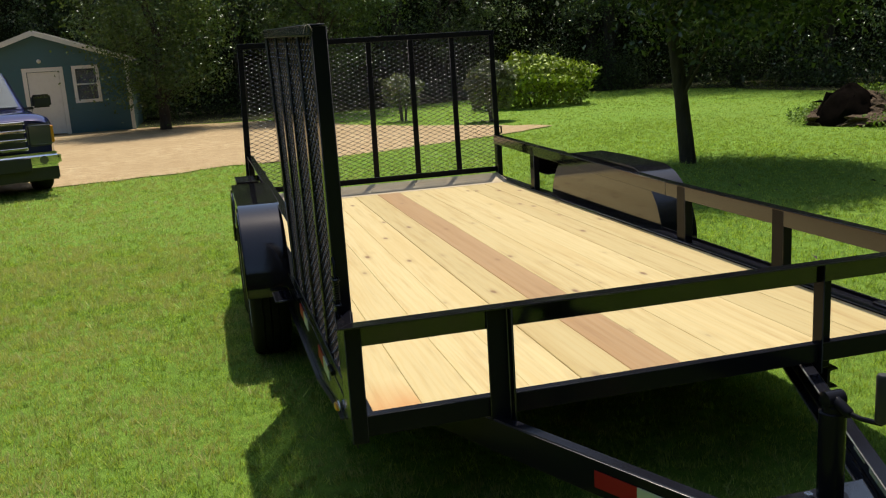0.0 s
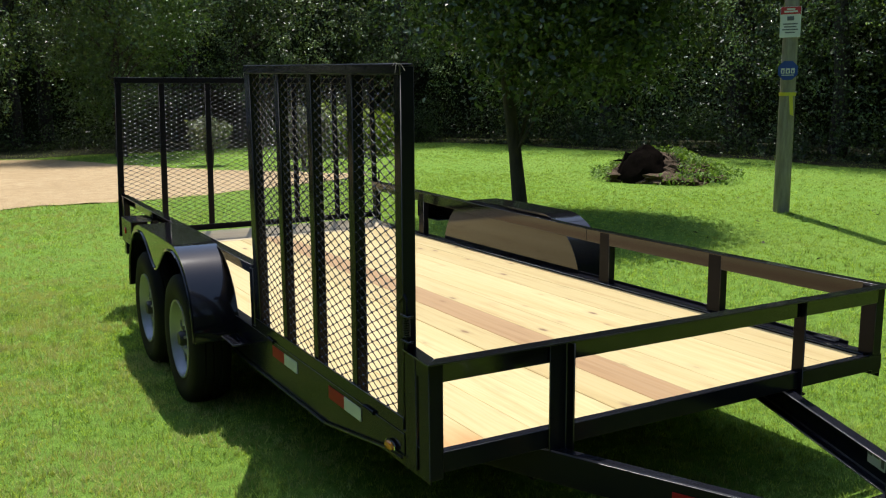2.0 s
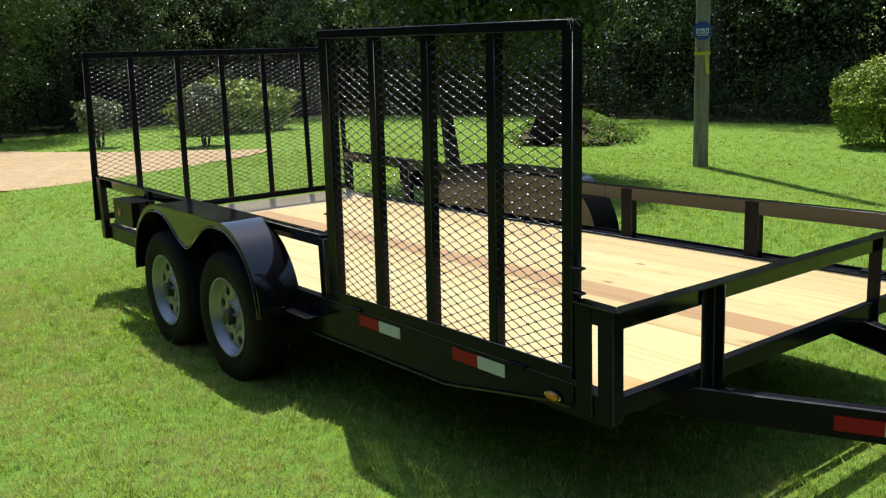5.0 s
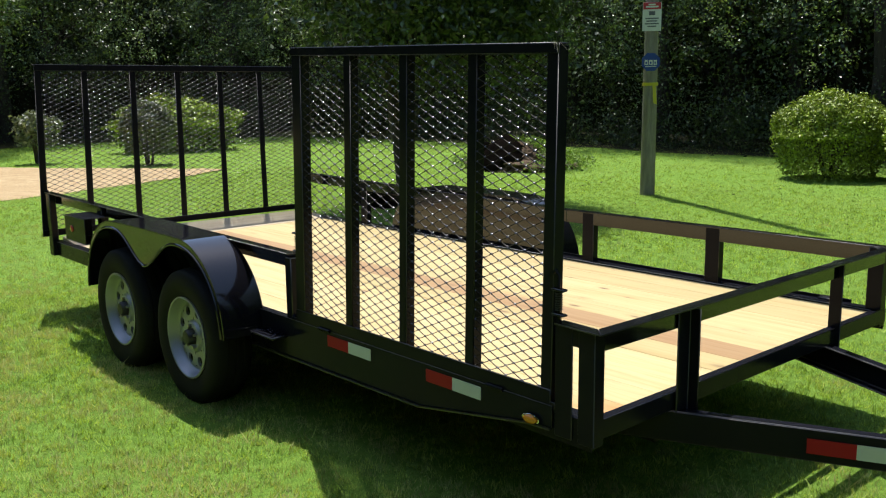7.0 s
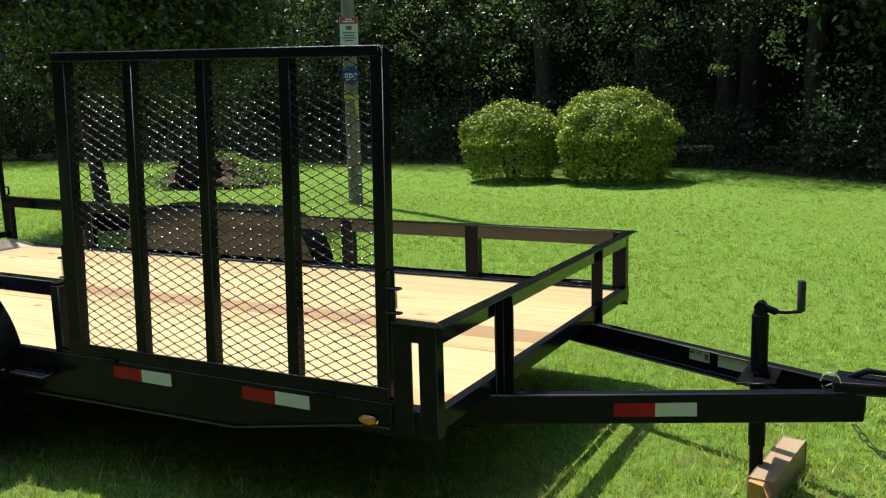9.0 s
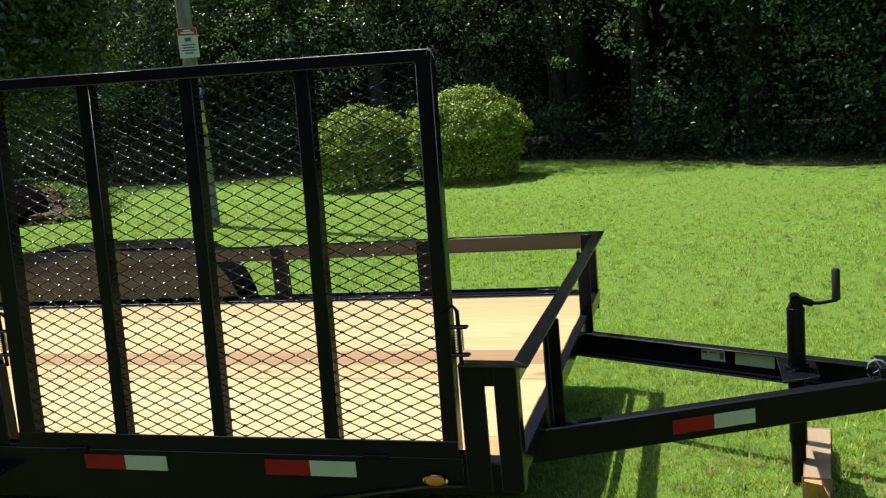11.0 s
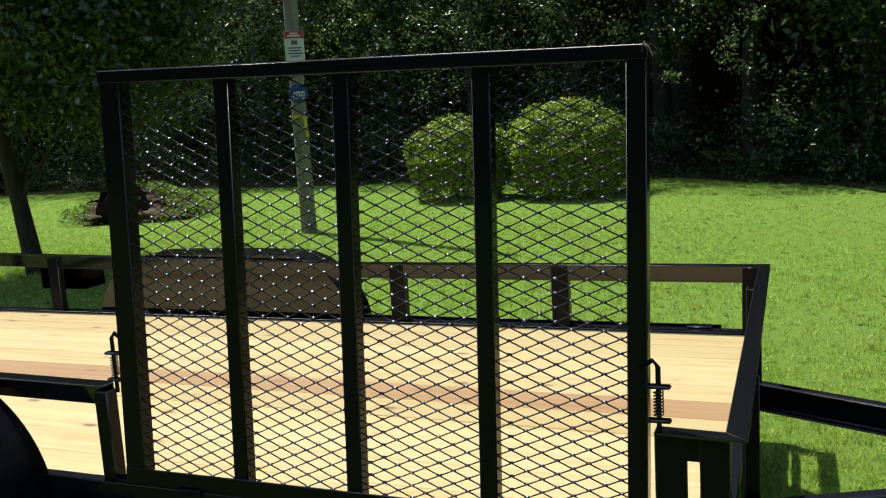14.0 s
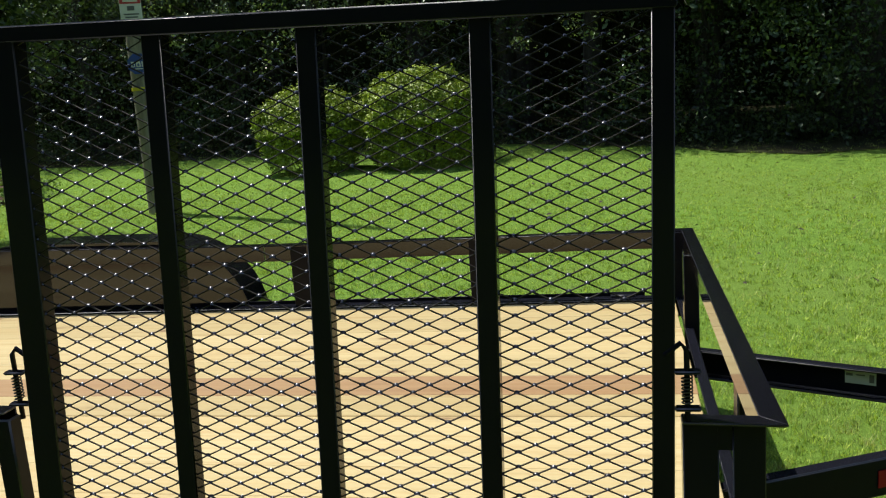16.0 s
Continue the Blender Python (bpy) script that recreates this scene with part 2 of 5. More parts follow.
RED_LENS = paint("red_lens", (0.5, 0.02, 0.015), 0.1, 0.2, coat=0.5)
LABEL = paint("white_label", (0.55, 0.57, 0.6), 0.3, 0.5)
PRINT = paint("grey_print", (0.12, 0.12, 0.14), 0.4, 0.6)
LAWN = ground_material("lawn_soil", ((0.115, 0.225, 0.025), (0.195, 0.345, 0.046), (0.25, 0.4, 0.057), (0.205, 0.325, 0.05)), (0.35, 16.0, 120.0), 0.9, 0.02)
GRASS = grass_material("grass_blades", (0.19, 0.32, 0.055), (0.455, 0.592, 0.142), (0.5, 0.44, 0.22))
SAND = ground_material("sandy_gravel", ((0.4, 0.28, 0.15), (0.5, 0.37, 0.21), (0.58, 0.46, 0.28), (0.43, 0.31, 0.17)), (0.5, 4.0, 40.0), 0.5, 0.02)
SOIL = ground_material("dark_soil", ((0.07, 0.046, 0.03), (0.13, 0.09, 0.06), (0.2, 0.14, 0.095), (0.1, 0.07, 0.045)), (1.5, 9.0, 40.0), 0.9, 0.03)
# Near-black: the shade on the stump's visible side is in this colour.
STUMP_SHADED = ground_material("stump_wood_with_shade", ((0.005, 0.004, 0.0035), (0.008, 0.0065, 0.0055), (0.013, 0.010, 0.008), (0.007, 0.0055, 0.0045)), (1.5, 9.0, 40.0), 0.6, 0.02)
STUMP_SHADED.node_tree.nodes["Principled BSDF"].inputs["Specular IOR Level"].default_value = 0.0
# Near-black: holds the shade on the litter and in the woods' depth.
FOREST_DARK = ground_material("leaf_litter_with_woods_shade", ((0.02, 0.02, 0.01), (0.035, 0.035, 0.014), (0.05, 0.045, 0.02), (0.03, 0.045, 0.012)), (0.5, 4.0, 25.0), 0.8, 0.04)
# Dark leaf tones hold the woods' shade, rare bright ones its sun flecks.
LEAF_WOODS_SHADED = leaf_material("shaded_woodland_leaves", (0.015, 0.027, 0.012), (0.11, 0.165, 0.058), 0.42, 0.3, 0.8, 1.5)
# Lighter leaf tones hold the sunlight on the outer boughs.
LEAF_VINE_SUNLIT = leaf_material("sunlit_vine_leaves", (0.035, 0.055, 0.025), (0.2, 0.27, 0.115), 0.26, 0.3, 0.6, 1.5)
LEAF_TREE = leaf_material("tree_leaves", (0.04, 0.075, 0.016), (0.11, 0.17, 0.045), 0.3, 0.25)
LEAF_SHADE = leaf_material("shade_tree_leaves", (0.02, 0.036, 0.012), (0.075, 0.115, 0.03), 0.35, 0.12)
LEAF_HEDGE = leaf_material("shrub_leaves", (0.075, 0.12, 0.015), (0.38, 0.48, 0.05), 0.5, 0.13)
LEAF_WEED = leaf_material("weed_leaves", (0.07, 0.13, 0.025), (0.22, 0.34, 0.065), 0.75, 0.25)
LEAF_GREY = leaf_material("greyish_leaves", (0.06, 0.08, 0.04), (0.2, 0.23, 0.13), 0.45, 0.25)
BARK = bark_material("bark", (0.075, 0.06, 0.045), (0.022, 0.017, 0.013))
POLE_WOOD = bark_material("weathered_pole_wood", (0.33, 0.3, 0.25), (0.17, 0.15, 0.125))
TEAL = paint("teal_siding_paint", (0.05, 0.13, 0.15), 0.5, 0.7)
WHITE = paint("white_trim_paint", (0.72, 0.72, 0.69), 0.4, 0.6)
ROOFING = paint("grey_roofing", (0.24, 0.24, 0.24), 0.7, 0.9)
BLUE_CAR = paint("dark_blue_car_paint", (0.016, 0.018, 0.11), 0.08, 0.16, 0.35, coat=0.9)
DARK_PLASTIC = paint("dark_plastic", (0.02, 0.02, 0.022), 0.4, 0.6)
GLASS = glass_material("glass", (0.25, 0.3, 0.32))
LAMP_GLASS = paint("headlamp_glass", (0.1, 0.1, 0.1), 0.05, 0.12, 0.3, coat=0.6)
SIGN_RED = paint("sign_red", (0.5, 0.04, 0.05), 0.35, 0.5)
SIGN_BLUE = paint("sign_blue", (0.02, 0.06, 0.3), 0.35, 0.5)
RIBBON = paint("yellow_ribbon", (0.62, 0.55, 0.04), 0.35, 0.5)


# ---- building helpers ----
ROOT = {}


def finish(name, bm, material, bevel=0.0, smooth=False, segments=1):
    worn = bevel and material in (BLACK, BLACK_SHEET)
    if bevel:
        bmesh.ops.bevel(bm, geom=bm.edges[:], offset=bevel, segments=3 if worn else segments, affect="EDGES", clamp_overlap=True, material=1 if worn else -1)
    bmesh.ops.recalc_face_normals(bm, faces=bm.faces[:])
    me = bpy.data.meshes.new(name)
    bm.to_mesh(me)
    bm.free()
    me.materials.append(material)
    if worn:
        me.materials.append(BLACK_EDGE)
        me.polygons.foreach_set("use_smooth", [p.material_index == 1 for p in me.polygons])
    if smooth:
        me.polygons.foreach_set("use_smooth", [True] * len(me.polygons))
        me.set_sharp_from_angle(angle=radians(40))
    return me


def thing(name, at, label, category, group="", kind=""):
    ob = new(name)
    ob.empty_display_size = 0.2
    ob.location = at
    ROOT[ob.name] = Vector(at)
    return tagged(ob, label, category, group, kind)


def under(ob, parent):
    ob.parent = parent
    ROOT[ob.name] = ROOT[parent.name]
    return ob


def part(name, bm, material, parent, label="", bevel=0.0, smooth=False, segments=1):
    """One mesh object, drawn in the world's coordinates, under a thing or a part."""
    me = finish(name, bm, material, bevel, smooth, segments)
    me.transform(Matrix.Translation(-ROOT[parent.name]))
    return tagged(under(new(name, me), parent), label)


def single(name, bm, material, label, category, group="", kind="", bevel=0.0, smooth=False):
    """A thing of one mesh."""
    return tagged(new(name, finish(name, bm, material, bevel, smooth)), label, category, group, kind)


def box(bm, lo, hi, turn=None):
    """A box from corner lo to corner hi; turn: a matrix put on it afterwards."""
    made = bmesh.ops.create_cube(bm, size=1.0)["verts"]
    for v in made:
        v.co = Vector((lo[i] + (v.co[i] + 0.5) * (hi[i] - lo[i]) for i in range(3)))
        if turn:
            v.co = turn @ v.co
    return bm


def prism(bm, outline, way):
    """A closed outline pushed along way."""
    way = Vector(way)
    a = [bm.verts.new(p) for p in outline]
    b = [bm.verts.new(Vector(p) + way) for p in outline]
    bm.faces.new(a), bm.faces.new(b[::-1])
    for i in range(len(a)):
        j = (i + 1) % len(a)
        bm.faces.new((a[i], b[i], b[j], a[j]))
    return bm


def angle_bar(bm, p, q, u, v, wu, wv, t=0.006):
    """Angle iron from p to q; its corner runs along pq, its flanges reach wu along u and wv along v."""
    p, q, u, v = Vector(p), Vector(q), Vector(u), Vector(v)
    shape = ((0, 0), (wu, 0), (wu, t), (t, t), (t, wv), (0, wv))
    return prism(bm, [p + u * a + v * b for a, b in shape], q - p)


def channel_bar(bm, p, q, u, v, wu, wv, t=0.007):
    """Channel iron from p to q: its web lies along v, its flanges reach wu along u."""
    p, q, u, v = Vector(p), Vector(q), Vector(u), Vector(v)
    shape = ((0, 0), (wu, 0), (wu, t), (t, t), (t, wv - t), (wu, wv - t), (wu, wv), (0, wv))
    return prism(bm, [p + u * a + v * b for a, b in shape], q - p)


def tube(bm, points, radii, sides=8, caps=True):
    """A round tube through points, with a radius at each."""
    pts = [Vector(p) for p in points]
    if isinstance(radii, (int, float)):
        radii = [radii] * len(pts)
    rings, side = [], None
    for i, p in enumerate(pts):
        d = (pts[min(i + 1, len(pts) - 1)] - pts[max(i - 1, 0)]).normalized()
        if side is None:
            side = d.orthogonal().normalized()
        side = (side - d * side.dot(d)).normalized()
        other = d.cross(side)
        rings.append([bm.verts.new(p + (side * math.cos(a) + other * math.sin(a)) * radii[i]) for a in (math.tau * k / sides for k in range(sides))])
    for a, b in zip(rings, rings[1:]):
        for k in range(sides):
            j = (k + 1) % sides
            bm.faces.new((a[k], a[j], b[j], b[k]))
    if caps:
        bm.faces.new(rings[0][::-1]), bm.faces.new(rings[-1])
    return bm


def lathe(bm, profile, centre, axis=(1, 0, 0), steps=40, closed=False):
    """Turns a profile of (distance along the axis, radius) about an axis through centre."""
    axis, centre = Vector(axis).normalized(), Vector(centre)
    u = axis.orthogonal().normalized()
    w = axis.cross(u)
    rings = []
    for k in range(steps):
        a = math.tau * k / steps
        rings.append([bm.verts.new(centre + axis * d + (u * math.cos(a) + w * math.sin(a)) * r) for d, r in profile])
    n = len(profile)
    for k in range(steps):
        p, q = rings[k], rings[(k + 1) % steps]
        for i in range(n if closed else n - 1):
            j = (i + 1) % n
            bm.faces.new((p[i], p[j], q[j], q[i]))
    return bm


def array_mesh(name, verts, faces, material, smooth=False):
    """A mesh from arrays: verts (n, 3), faces (m, k)."""
    me = bpy.data.meshes.new(name)
    m, k = faces.shape
    me.vertices.add(len(verts))
    me.vertices.foreach_set("co", np.ascontiguousarray(verts, dtype=np.float32).ravel())
    me.loops.add(m * k)
    me.loops.foreach_set("vertex_index", np.ascontiguousarray(faces, dtype=np.int32).ravel())
    me.polygons.add(m)
    me.polygons.foreach_set("loop_start", np.arange(0, m * k, k, dtype=np.int32))
    if smooth:
        me.polygons.foreach_set("use_smooth", np.ones(m, dtype=bool))
    me.materials.append(material)
    me.update(calc_edges=True)
    me.validate()
    return me


def unit(a):
    return a / np.maximum(np.linalg.norm(a, axis=-1, keepdims=True), 1e-9)


def leaf_arrays(rng, centres, size, outward=None, droop=0.0):
    """Pointed leaves, each of two folded triangles, at the centres; they lean outward where that is given."""
    n = len(centres)
    normal = unit(rng.normal(size=(n, 3)))
    if outward is not None:
        normal = unit(normal * 0.75 + outward)
    along = unit(np.cross(normal, rng.normal(size=(n, 3))))
    along[:, 2] -= droop
    along = unit(along)
    across = unit(np.cross(normal, along))
    s = (size * rng.uniform(0.6, 1.35, size=n))[:, None]
    fold = np.cross(along, across) * s * 0.12
    v = np.stack([centres - along * s * 0.5, centres + across * s * 0.3 + fold, centres + along * s * 0.5, centres - across * s * 0.3 + fold], 1).reshape(-1, 3)
    base = np.arange(n)[:, None] * 4
    f = np.concatenate([base + np.array([[0, 1, 2]]), base + np.array([[0, 2, 3]])], 1).reshape(-1, 3)
    return v, f


# ---- ground ----
def ground_sheet():
    """One sheet of lawn that reaches the horizon, slightly uneven near by."""
    steps = np.concatenate([[-900, -300, -120, -60], np.arange(-30, 46, 1.0), [60, 120, 300, 900]])
    gx, gy = np.meshgrid(steps, steps)
    near = np.exp(-((gx / 40) ** 2 + ((gy - 10) / 40) ** 2))
    gz = near * 0.005 * (np.sin(gx * 0.9 + 1.3 * np.sin(gy * 0.35)) + np.sin(gy * 1.1 + gx * 0.3)) - 0.006
    n = len(steps)
    i = np.arange(n * n).reshape(n, n)
    f = np.stack([i[:-1, :-1], i[:-1, 1:], i[1:, 1:], i[1:, :-1]], -1).reshape(-1, 4)
    me = array_mesh("ground", np.stack([gx, gy, gz], -1).reshape(-1, 3), f, LAWN, True)
    return tagged(new("ground", me), "bright green mown lawn in full sun", "lawn", kind="structure")


ground_sheet()


def patch_of_ground(name, corners, z, material, label, category, wobble=0.12, seed=3, pitch=0.3):
    """A flat patch with a ragged rim, laid on the lawn."""
    rng = np.random.default_rng(seed)
    rim = []
    for a, b in zip(corners, corners[1:] + corners[:1]):
        steps = max(2, int(math.dist(a, b) / pitch))
        for k in range(steps):
            rim.append((a[0] + (b[0] - a[0]) * k / steps + rng.normal() * wobble * 0.5, a[1] + (b[1] - a[1]) * k / steps + rng.normal() * wobble * 0.5, z))
    bm = bmesh.new()
    bm.faces.new([bm.verts.new(p) for p in rim])
    bmesh.ops.triangulate(bm, faces=bm.faces[:])
    return single(name, bm, material, label, category, kind="structure")


GRAVEL_RIM = [(-9.5, 10.6), (-6, 11.2), (-2.0, 11.7), (0.1, 12.5), (1.4, 12.4), (2.6, 12.7), (5.3, 13.9), (6.6, 14.8), (5.6, 16.4), (4.4, 17.6), (3.3, 19.5), (2.4, 21.9), (1.4, 24.2), (-0.6, 25.2), (-4, 25.6), (-9.5, 26.0)]
patch_of_ground("gravel_drive", GRAVEL_RIM, 0.007, SAND, "tan sandy gravel drive with a ragged grass edge", "driveway")
# Dark sheet whose rim partly follows the trees' shadow edge on the lawn.
patch_of_ground("woodland_floor", [(10.9, -14), (11.8, -2.9), (15.4, 2), (16.3, 9), (16.1, 18), (14.6, 25.9), (8.5, 27.2), (4.6, 26.0), (1.2, 25.3), (-3, 25.5), (-12, 26.2), (-30, 27), (-30, 60), (50, 60), (50, -14)], 0.011, FOREST_DARK, "leaf litter below the trees, with their shade in its colour", "forest floor", 0.5, 4, 1.5)


def inside(px, py, rim):
    hit = np.zeros(len(px), bool)
    for (ax, ay), (bx, by) in zip(rim, rim[1:] + rim[:1]):
        cross = ((ay > py) != (by > py)) & (px < (bx - ax) * (py - ay) / (by - ay + 1e-12) + ax)
        hit ^= cross
    return hit


def grass_blades():
    """Mown blades, densest by the trailer, thinner and broader farther off."""
    rng = np.random.default_rng(11)
    spots, scale, height = [], [], []
    for (x0, x1, y0, y1), soft, tufts, blades, size in (((-2.4, 2.4, -1.7, 5.2), 1.0, 64000, 11, 1.0), ((-3.2, 8.2, -3.2, 12.4), 1.6, 66000, 9, 1.35), ((-9.0, 17.0, -8.0, 25.0), 3.0, 66000, 8, 2.0)):
        m = 2 * soft
        centre = np.stack([rng.uniform(x0 - m, x1 + m, tufts), rng.uniform(y0 - m, y1 + m, tufts)], 1)
        away = np.hypot(np.maximum(0, np.maximum(x0 - centre[:, 0], centre[:, 0] - x1)), np.maximum(0, np.maximum(y0 - centre[:, 1], centre[:, 1] - y1)))
        centre = centre[rng.uniform(size=tufts) < np.exp(-(away / soft) ** 2)]
        tall = rng.gamma(11.0, 1 / 11.0, len(centre))
        which = np.repeat(np.arange(len(centre)), blades)
        spots.append(centre[which] + rng.normal(size=(len(which), 2)) * 0.0125 * size)
        scale.append(np.full(len(which), size))
        height.append(tall[which])
    p, s, grown = np.concatenate(spots), np.concatenate(scale), np.concatenate(height)
    keep = ~inside(p[:, 0] + rng.normal(size=len(p)) * 0.16, p[:, 1] + rng.normal(size=len(p)) * 0.16, GRAVEL_RIM)
    p, s, grown = p[keep], s[keep], grown[keep]
    n = len(p)
    tall = rng.uniform(0.010, 0.029, n) * grown * (0.75 + 0.25 * s)
    turn = rng.uniform(0, math.tau, n)
    lean = rng.uniform(0.2, 1.3, n) * tall
    wide = rng.uniform(0.0015, 0.0029, n) * s
    base = np.stack([p[:, 0], p[:, 1], np.full(n, -0.008)], 1)
    side = np.stack([np.cos(turn), np.sin(turn), np.zeros(n)], 1) * wide[:, None]
    way = turn + rng.uniform(0.8, 2.3, n)
    tip = base + np.stack([np.cos(way) * lean, np.sin(way) * lean, tall + 0.008], 1)
    v = np.stack([base - side, base + side, tip], 1).reshape(-1, 3)
    me = array_mesh("grass", v, np.arange(3 * n).reshape(n, 3), GRASS)
    tagged(new("grass", me), "short sunlit green grass blades of the lawn", "grass", kind="stuff")


grass_blades()


# ---- the trailer ----
DECK = 0.49
WIDE, LONG = 2.13, 4.90
CX = 1.023  # middle of the tongue
RAIL = 0.797
REAR_RAIL = 0.85  # the side rails rise a little to the rear
trailer = thing("utility_trailer", (1.1, 2.5, 0), "gloss black tandem-axle utility trailer with new pine deck and mesh gates", "trailer")
X, Y, Z = Vector((1, 0, 0)), Vector((0, 1, 0)), Vector((0, 0, 1))


def bar(name, lo, hi, parent=None, material=None, bevel=0.004, label=""):
    return part(name, box(bmesh.new(), lo, hi), material or BLACK, parent or trailer, label, bevel)


def angle(name, p, q, u, v, wu, wv, t=0.006, parent=None, bevel=0.0026):
    return part(name, angle_bar(bmesh.new(), p, q, u, v, wu, wv, t), BLACK, parent or trailer, bevel=bevel)


# frame round the deck
angle("side_frame", (0, 0.0, 0.50), (0, LONG, 0.50), X, -Z, 0.064, 0.10)
angle("side_frame", (WIDE, 0.0, 0.50), (WIDE, LONG, 0.50), -X, -Z, 0.076, 0.10)
angle("front_frame", (0.003, -0.006, 0.503), (WIDE - 0.003, -0.006, 0.503), Y, -Z, 0.035, 0.067)
channel_bar_bm = channel_bar(bmesh.new(), (0.06, 0.05, 0.437), (WIDE - 0.06, 0.05, 0.437), Y, Z, 0.05, 0.05)
part("front_crossmember", channel_bar_bm, BLACK, trailer, bevel=0.0028)
angle("rear_frame", (0.003, LONG + 0.003, 0.50), (WIDE - 0.003, LONG + 0.003, 0.50), -Y, -Z, 0.05, 0.10)
for k in range(6):
    y = 0.75 + 0.75 * k
    part("crossmember", angle_bar(bmesh.new(), (0.06, y, DECK - 0.042), (WIDE - 0.06, y, DECK - 0.042), Y, -Z, 0.05, 0.07), BLACK, trailer, bevel=0.0028)
for x in (0.42, WIDE - 0.42):
    part("main_beam", channel_bar(bmesh.new(), (x, 0.06, 0.30), (x, LONG - 0.05, 0.30), X, Z, 0.045, 0.075), BLACK, trailer, bevel=0.0028)


def side_skirt(x, way):
    """Deep plate below the deck, its lower edge rising to the front, with a turned-in lip."""
    low = [(0.16, 0.44), (0.26, 0.437), (0.83, 0.343), (1.9, 0.333), (2.1, 0.335)]
    bm = prism(bmesh.new(), [(x, y, z) for y, z in low] + [(x, 2.1, 0.515), (x, 0.16, 0.515)], (0.006 * way, 0, 0))
    skirt = part("side_skirt", bm, BLACK, trailer, bevel=0.001)
    lip = bmesh.new()
    for (y0, z0), (y1, z1) in zip(low, low[1:]):
        prism(lip, [(x, y0, z0), (x, y1, z1), (x, y1, z1 - 0.007), (x, y0, z0 - 0.007)], (-0.014 * way, 0, 0))
    bmesh.ops.remove_doubles(lip, verts=lip.verts[:], dist=0.0001)
    part("skirt_lip", lip, BLACK_EDGE, skirt, bevel=0.0025, segments=2)
    return skirt


skirt = side_skirt(-0.008, 1)
side_skirt(WIDE + 0.008, -1)


def tape(parent, x0, y0, x1, y1, z0, z1, out):
    """Reflective tape, red half and white half, between two points in plan."""
    a, b = Vector((x0, y0, 0)), Vector((x1, y1, 0))
    mid = a.lerp(b, 0.5)
    for name, p, q, m in (("red_reflector", a, mid, RED_TAPE), ("white_reflector", mid, b, WHITE_TAPE)):
        low, high = Vector((0, 0, z0)), Vector((0, 0, z1))
        part(name, prism(bmesh.new(), [p + low, q + low, q + high, p + high], Vector(out) * 0.0025), m, parent)


tape(skirt, -0.009, 1.437, -0.009, 1.132, 0.450, 0.498, -X)
tape(skirt, -0.009, 0.786, -0.009, 0.49, 0.450, 0.498, -X)


def marker_light(x, y, z, out):
    bm = bmesh.new()
    lathe(bm, [(0, 0.0), (0, 0.0175), (0.005, 0.0175), (0.006, 0.016)], (0, 0, 0), X, 20)
    for v in bm.verts:
        v.co = Vector((x + v.co.x * out, y + v.co.y * 2.2, z + v.co.z))
    base = part("marker_light", bm, CHROME, trailer, "chrome-rimmed amber marker light", smooth=True)
    bm = bmesh.new()
    lathe(bm, [(0.004, 0.0172), (0.011, 0.016), (0.016, 0.01), (0.017, 0.0)], (0, 0, 0), X, 20)
    for v in bm.verts:
        v.co = Vector((x + v.co.x * out, y + v.co.y * 1.75, z + v.co.z * 0.9))
    part("amber_lens", bm, AMBER, base, smooth=True)


marker_light(-0.014, 0.244, 0.452, -1)
marker_light(WIDE + 0.014, 0.244, 0.452, 1)

# top rails: an angle with its flat flange outward and its other flange on the inner side
TOP, DROP = 0.051, 0.076


def mitred_rail(a, b, inward, cut_a, cut_b):
    """Outer edge from a to b at the rail's height; its ends are cut by the given steps of the inner edge."""
    a, b, inward = Vector(a), Vector(b), Vector(inward)
    ca, cb = Vector(cut_a), Vector(cut_b)
    bm = bmesh.new()
    prism(bm, [a, b, b + cb, a + ca], -Z * 0.006)
    inner_a, inner_b = a + ca, b + cb
    prism(bm, [inner_a, inner_b, inner_b - inward * 0.006, inner_a - inward * 0.006], -Z * DROP)
    return part("top_rail", bm, BLACK_SHEET, trailer, bevel=0.002, segments=2)


# the front rail's end stands a little forward and outward of its post
mitred_rail((-0.036, -0.056, RAIL + 0.004), (WIDE, -0.05, RAIL), Y, (TOP, TOP, 0), (-TOP, TOP, 0))
mitred_rail((-0.036, -0.056, RAIL + 0.0035), (-0.015, 0.15, RAIL), X, (TOP, TOP, 0), (TOP, 0, 0))
mitred_rail((0, 1.745, RAIL + 0.014), (-0.03, LONG + 0.02, REAR_RAIL), X, (TOP, 0, 0), (TOP, 0, 0))
mitred_rail((WIDE, -0.049, RAIL - 0.0005), (WIDE, 1.9, RAIL - 0.0005), -X, (-TOP, TOP, 0), (-TOP, 0, 0))
mitred_rail((WIDE, 1.902, RAIL - 0.0005), (WIDE, LONG + 0.02, REAR_RAIL), -X, (-TOP, 0, 0), (-TOP, 0, 0))


def post(x, y, wx, wy, name="post", low=0.42, high=RAIL - 0.006):
    return bar(name, (x, y, low), (x + wx, y + wy, high))


# posts of the front: angles; one has its flange forward, the other backward
angle("post", (-0.012, -0.016, 0.42), (-0.012, -0.016, RAIL - 0.003), Y, X, 0.066, 0.05)
angle("post", (-0.008, 0.150, 0.42), (-0.008, 0.150, RAIL - 0.005), -Y, X, 0.073, 0.05)
bar("post_header", (-0.006, 0.046, 0.732), (0.0, 0.082, RAIL - 0.004), bevel=0.001)
angle("post", (WIDE - 0.058, -0.004, 0.42), (WIDE - 0.058, -0.004, RAIL - 0.006), X, Y, 0.05, 0.072)
angle("post", (0.497, -0.014, 0.41), (0.497, -0.014, RAIL - 0.006), -X, -Y, 0.072, 0.046)
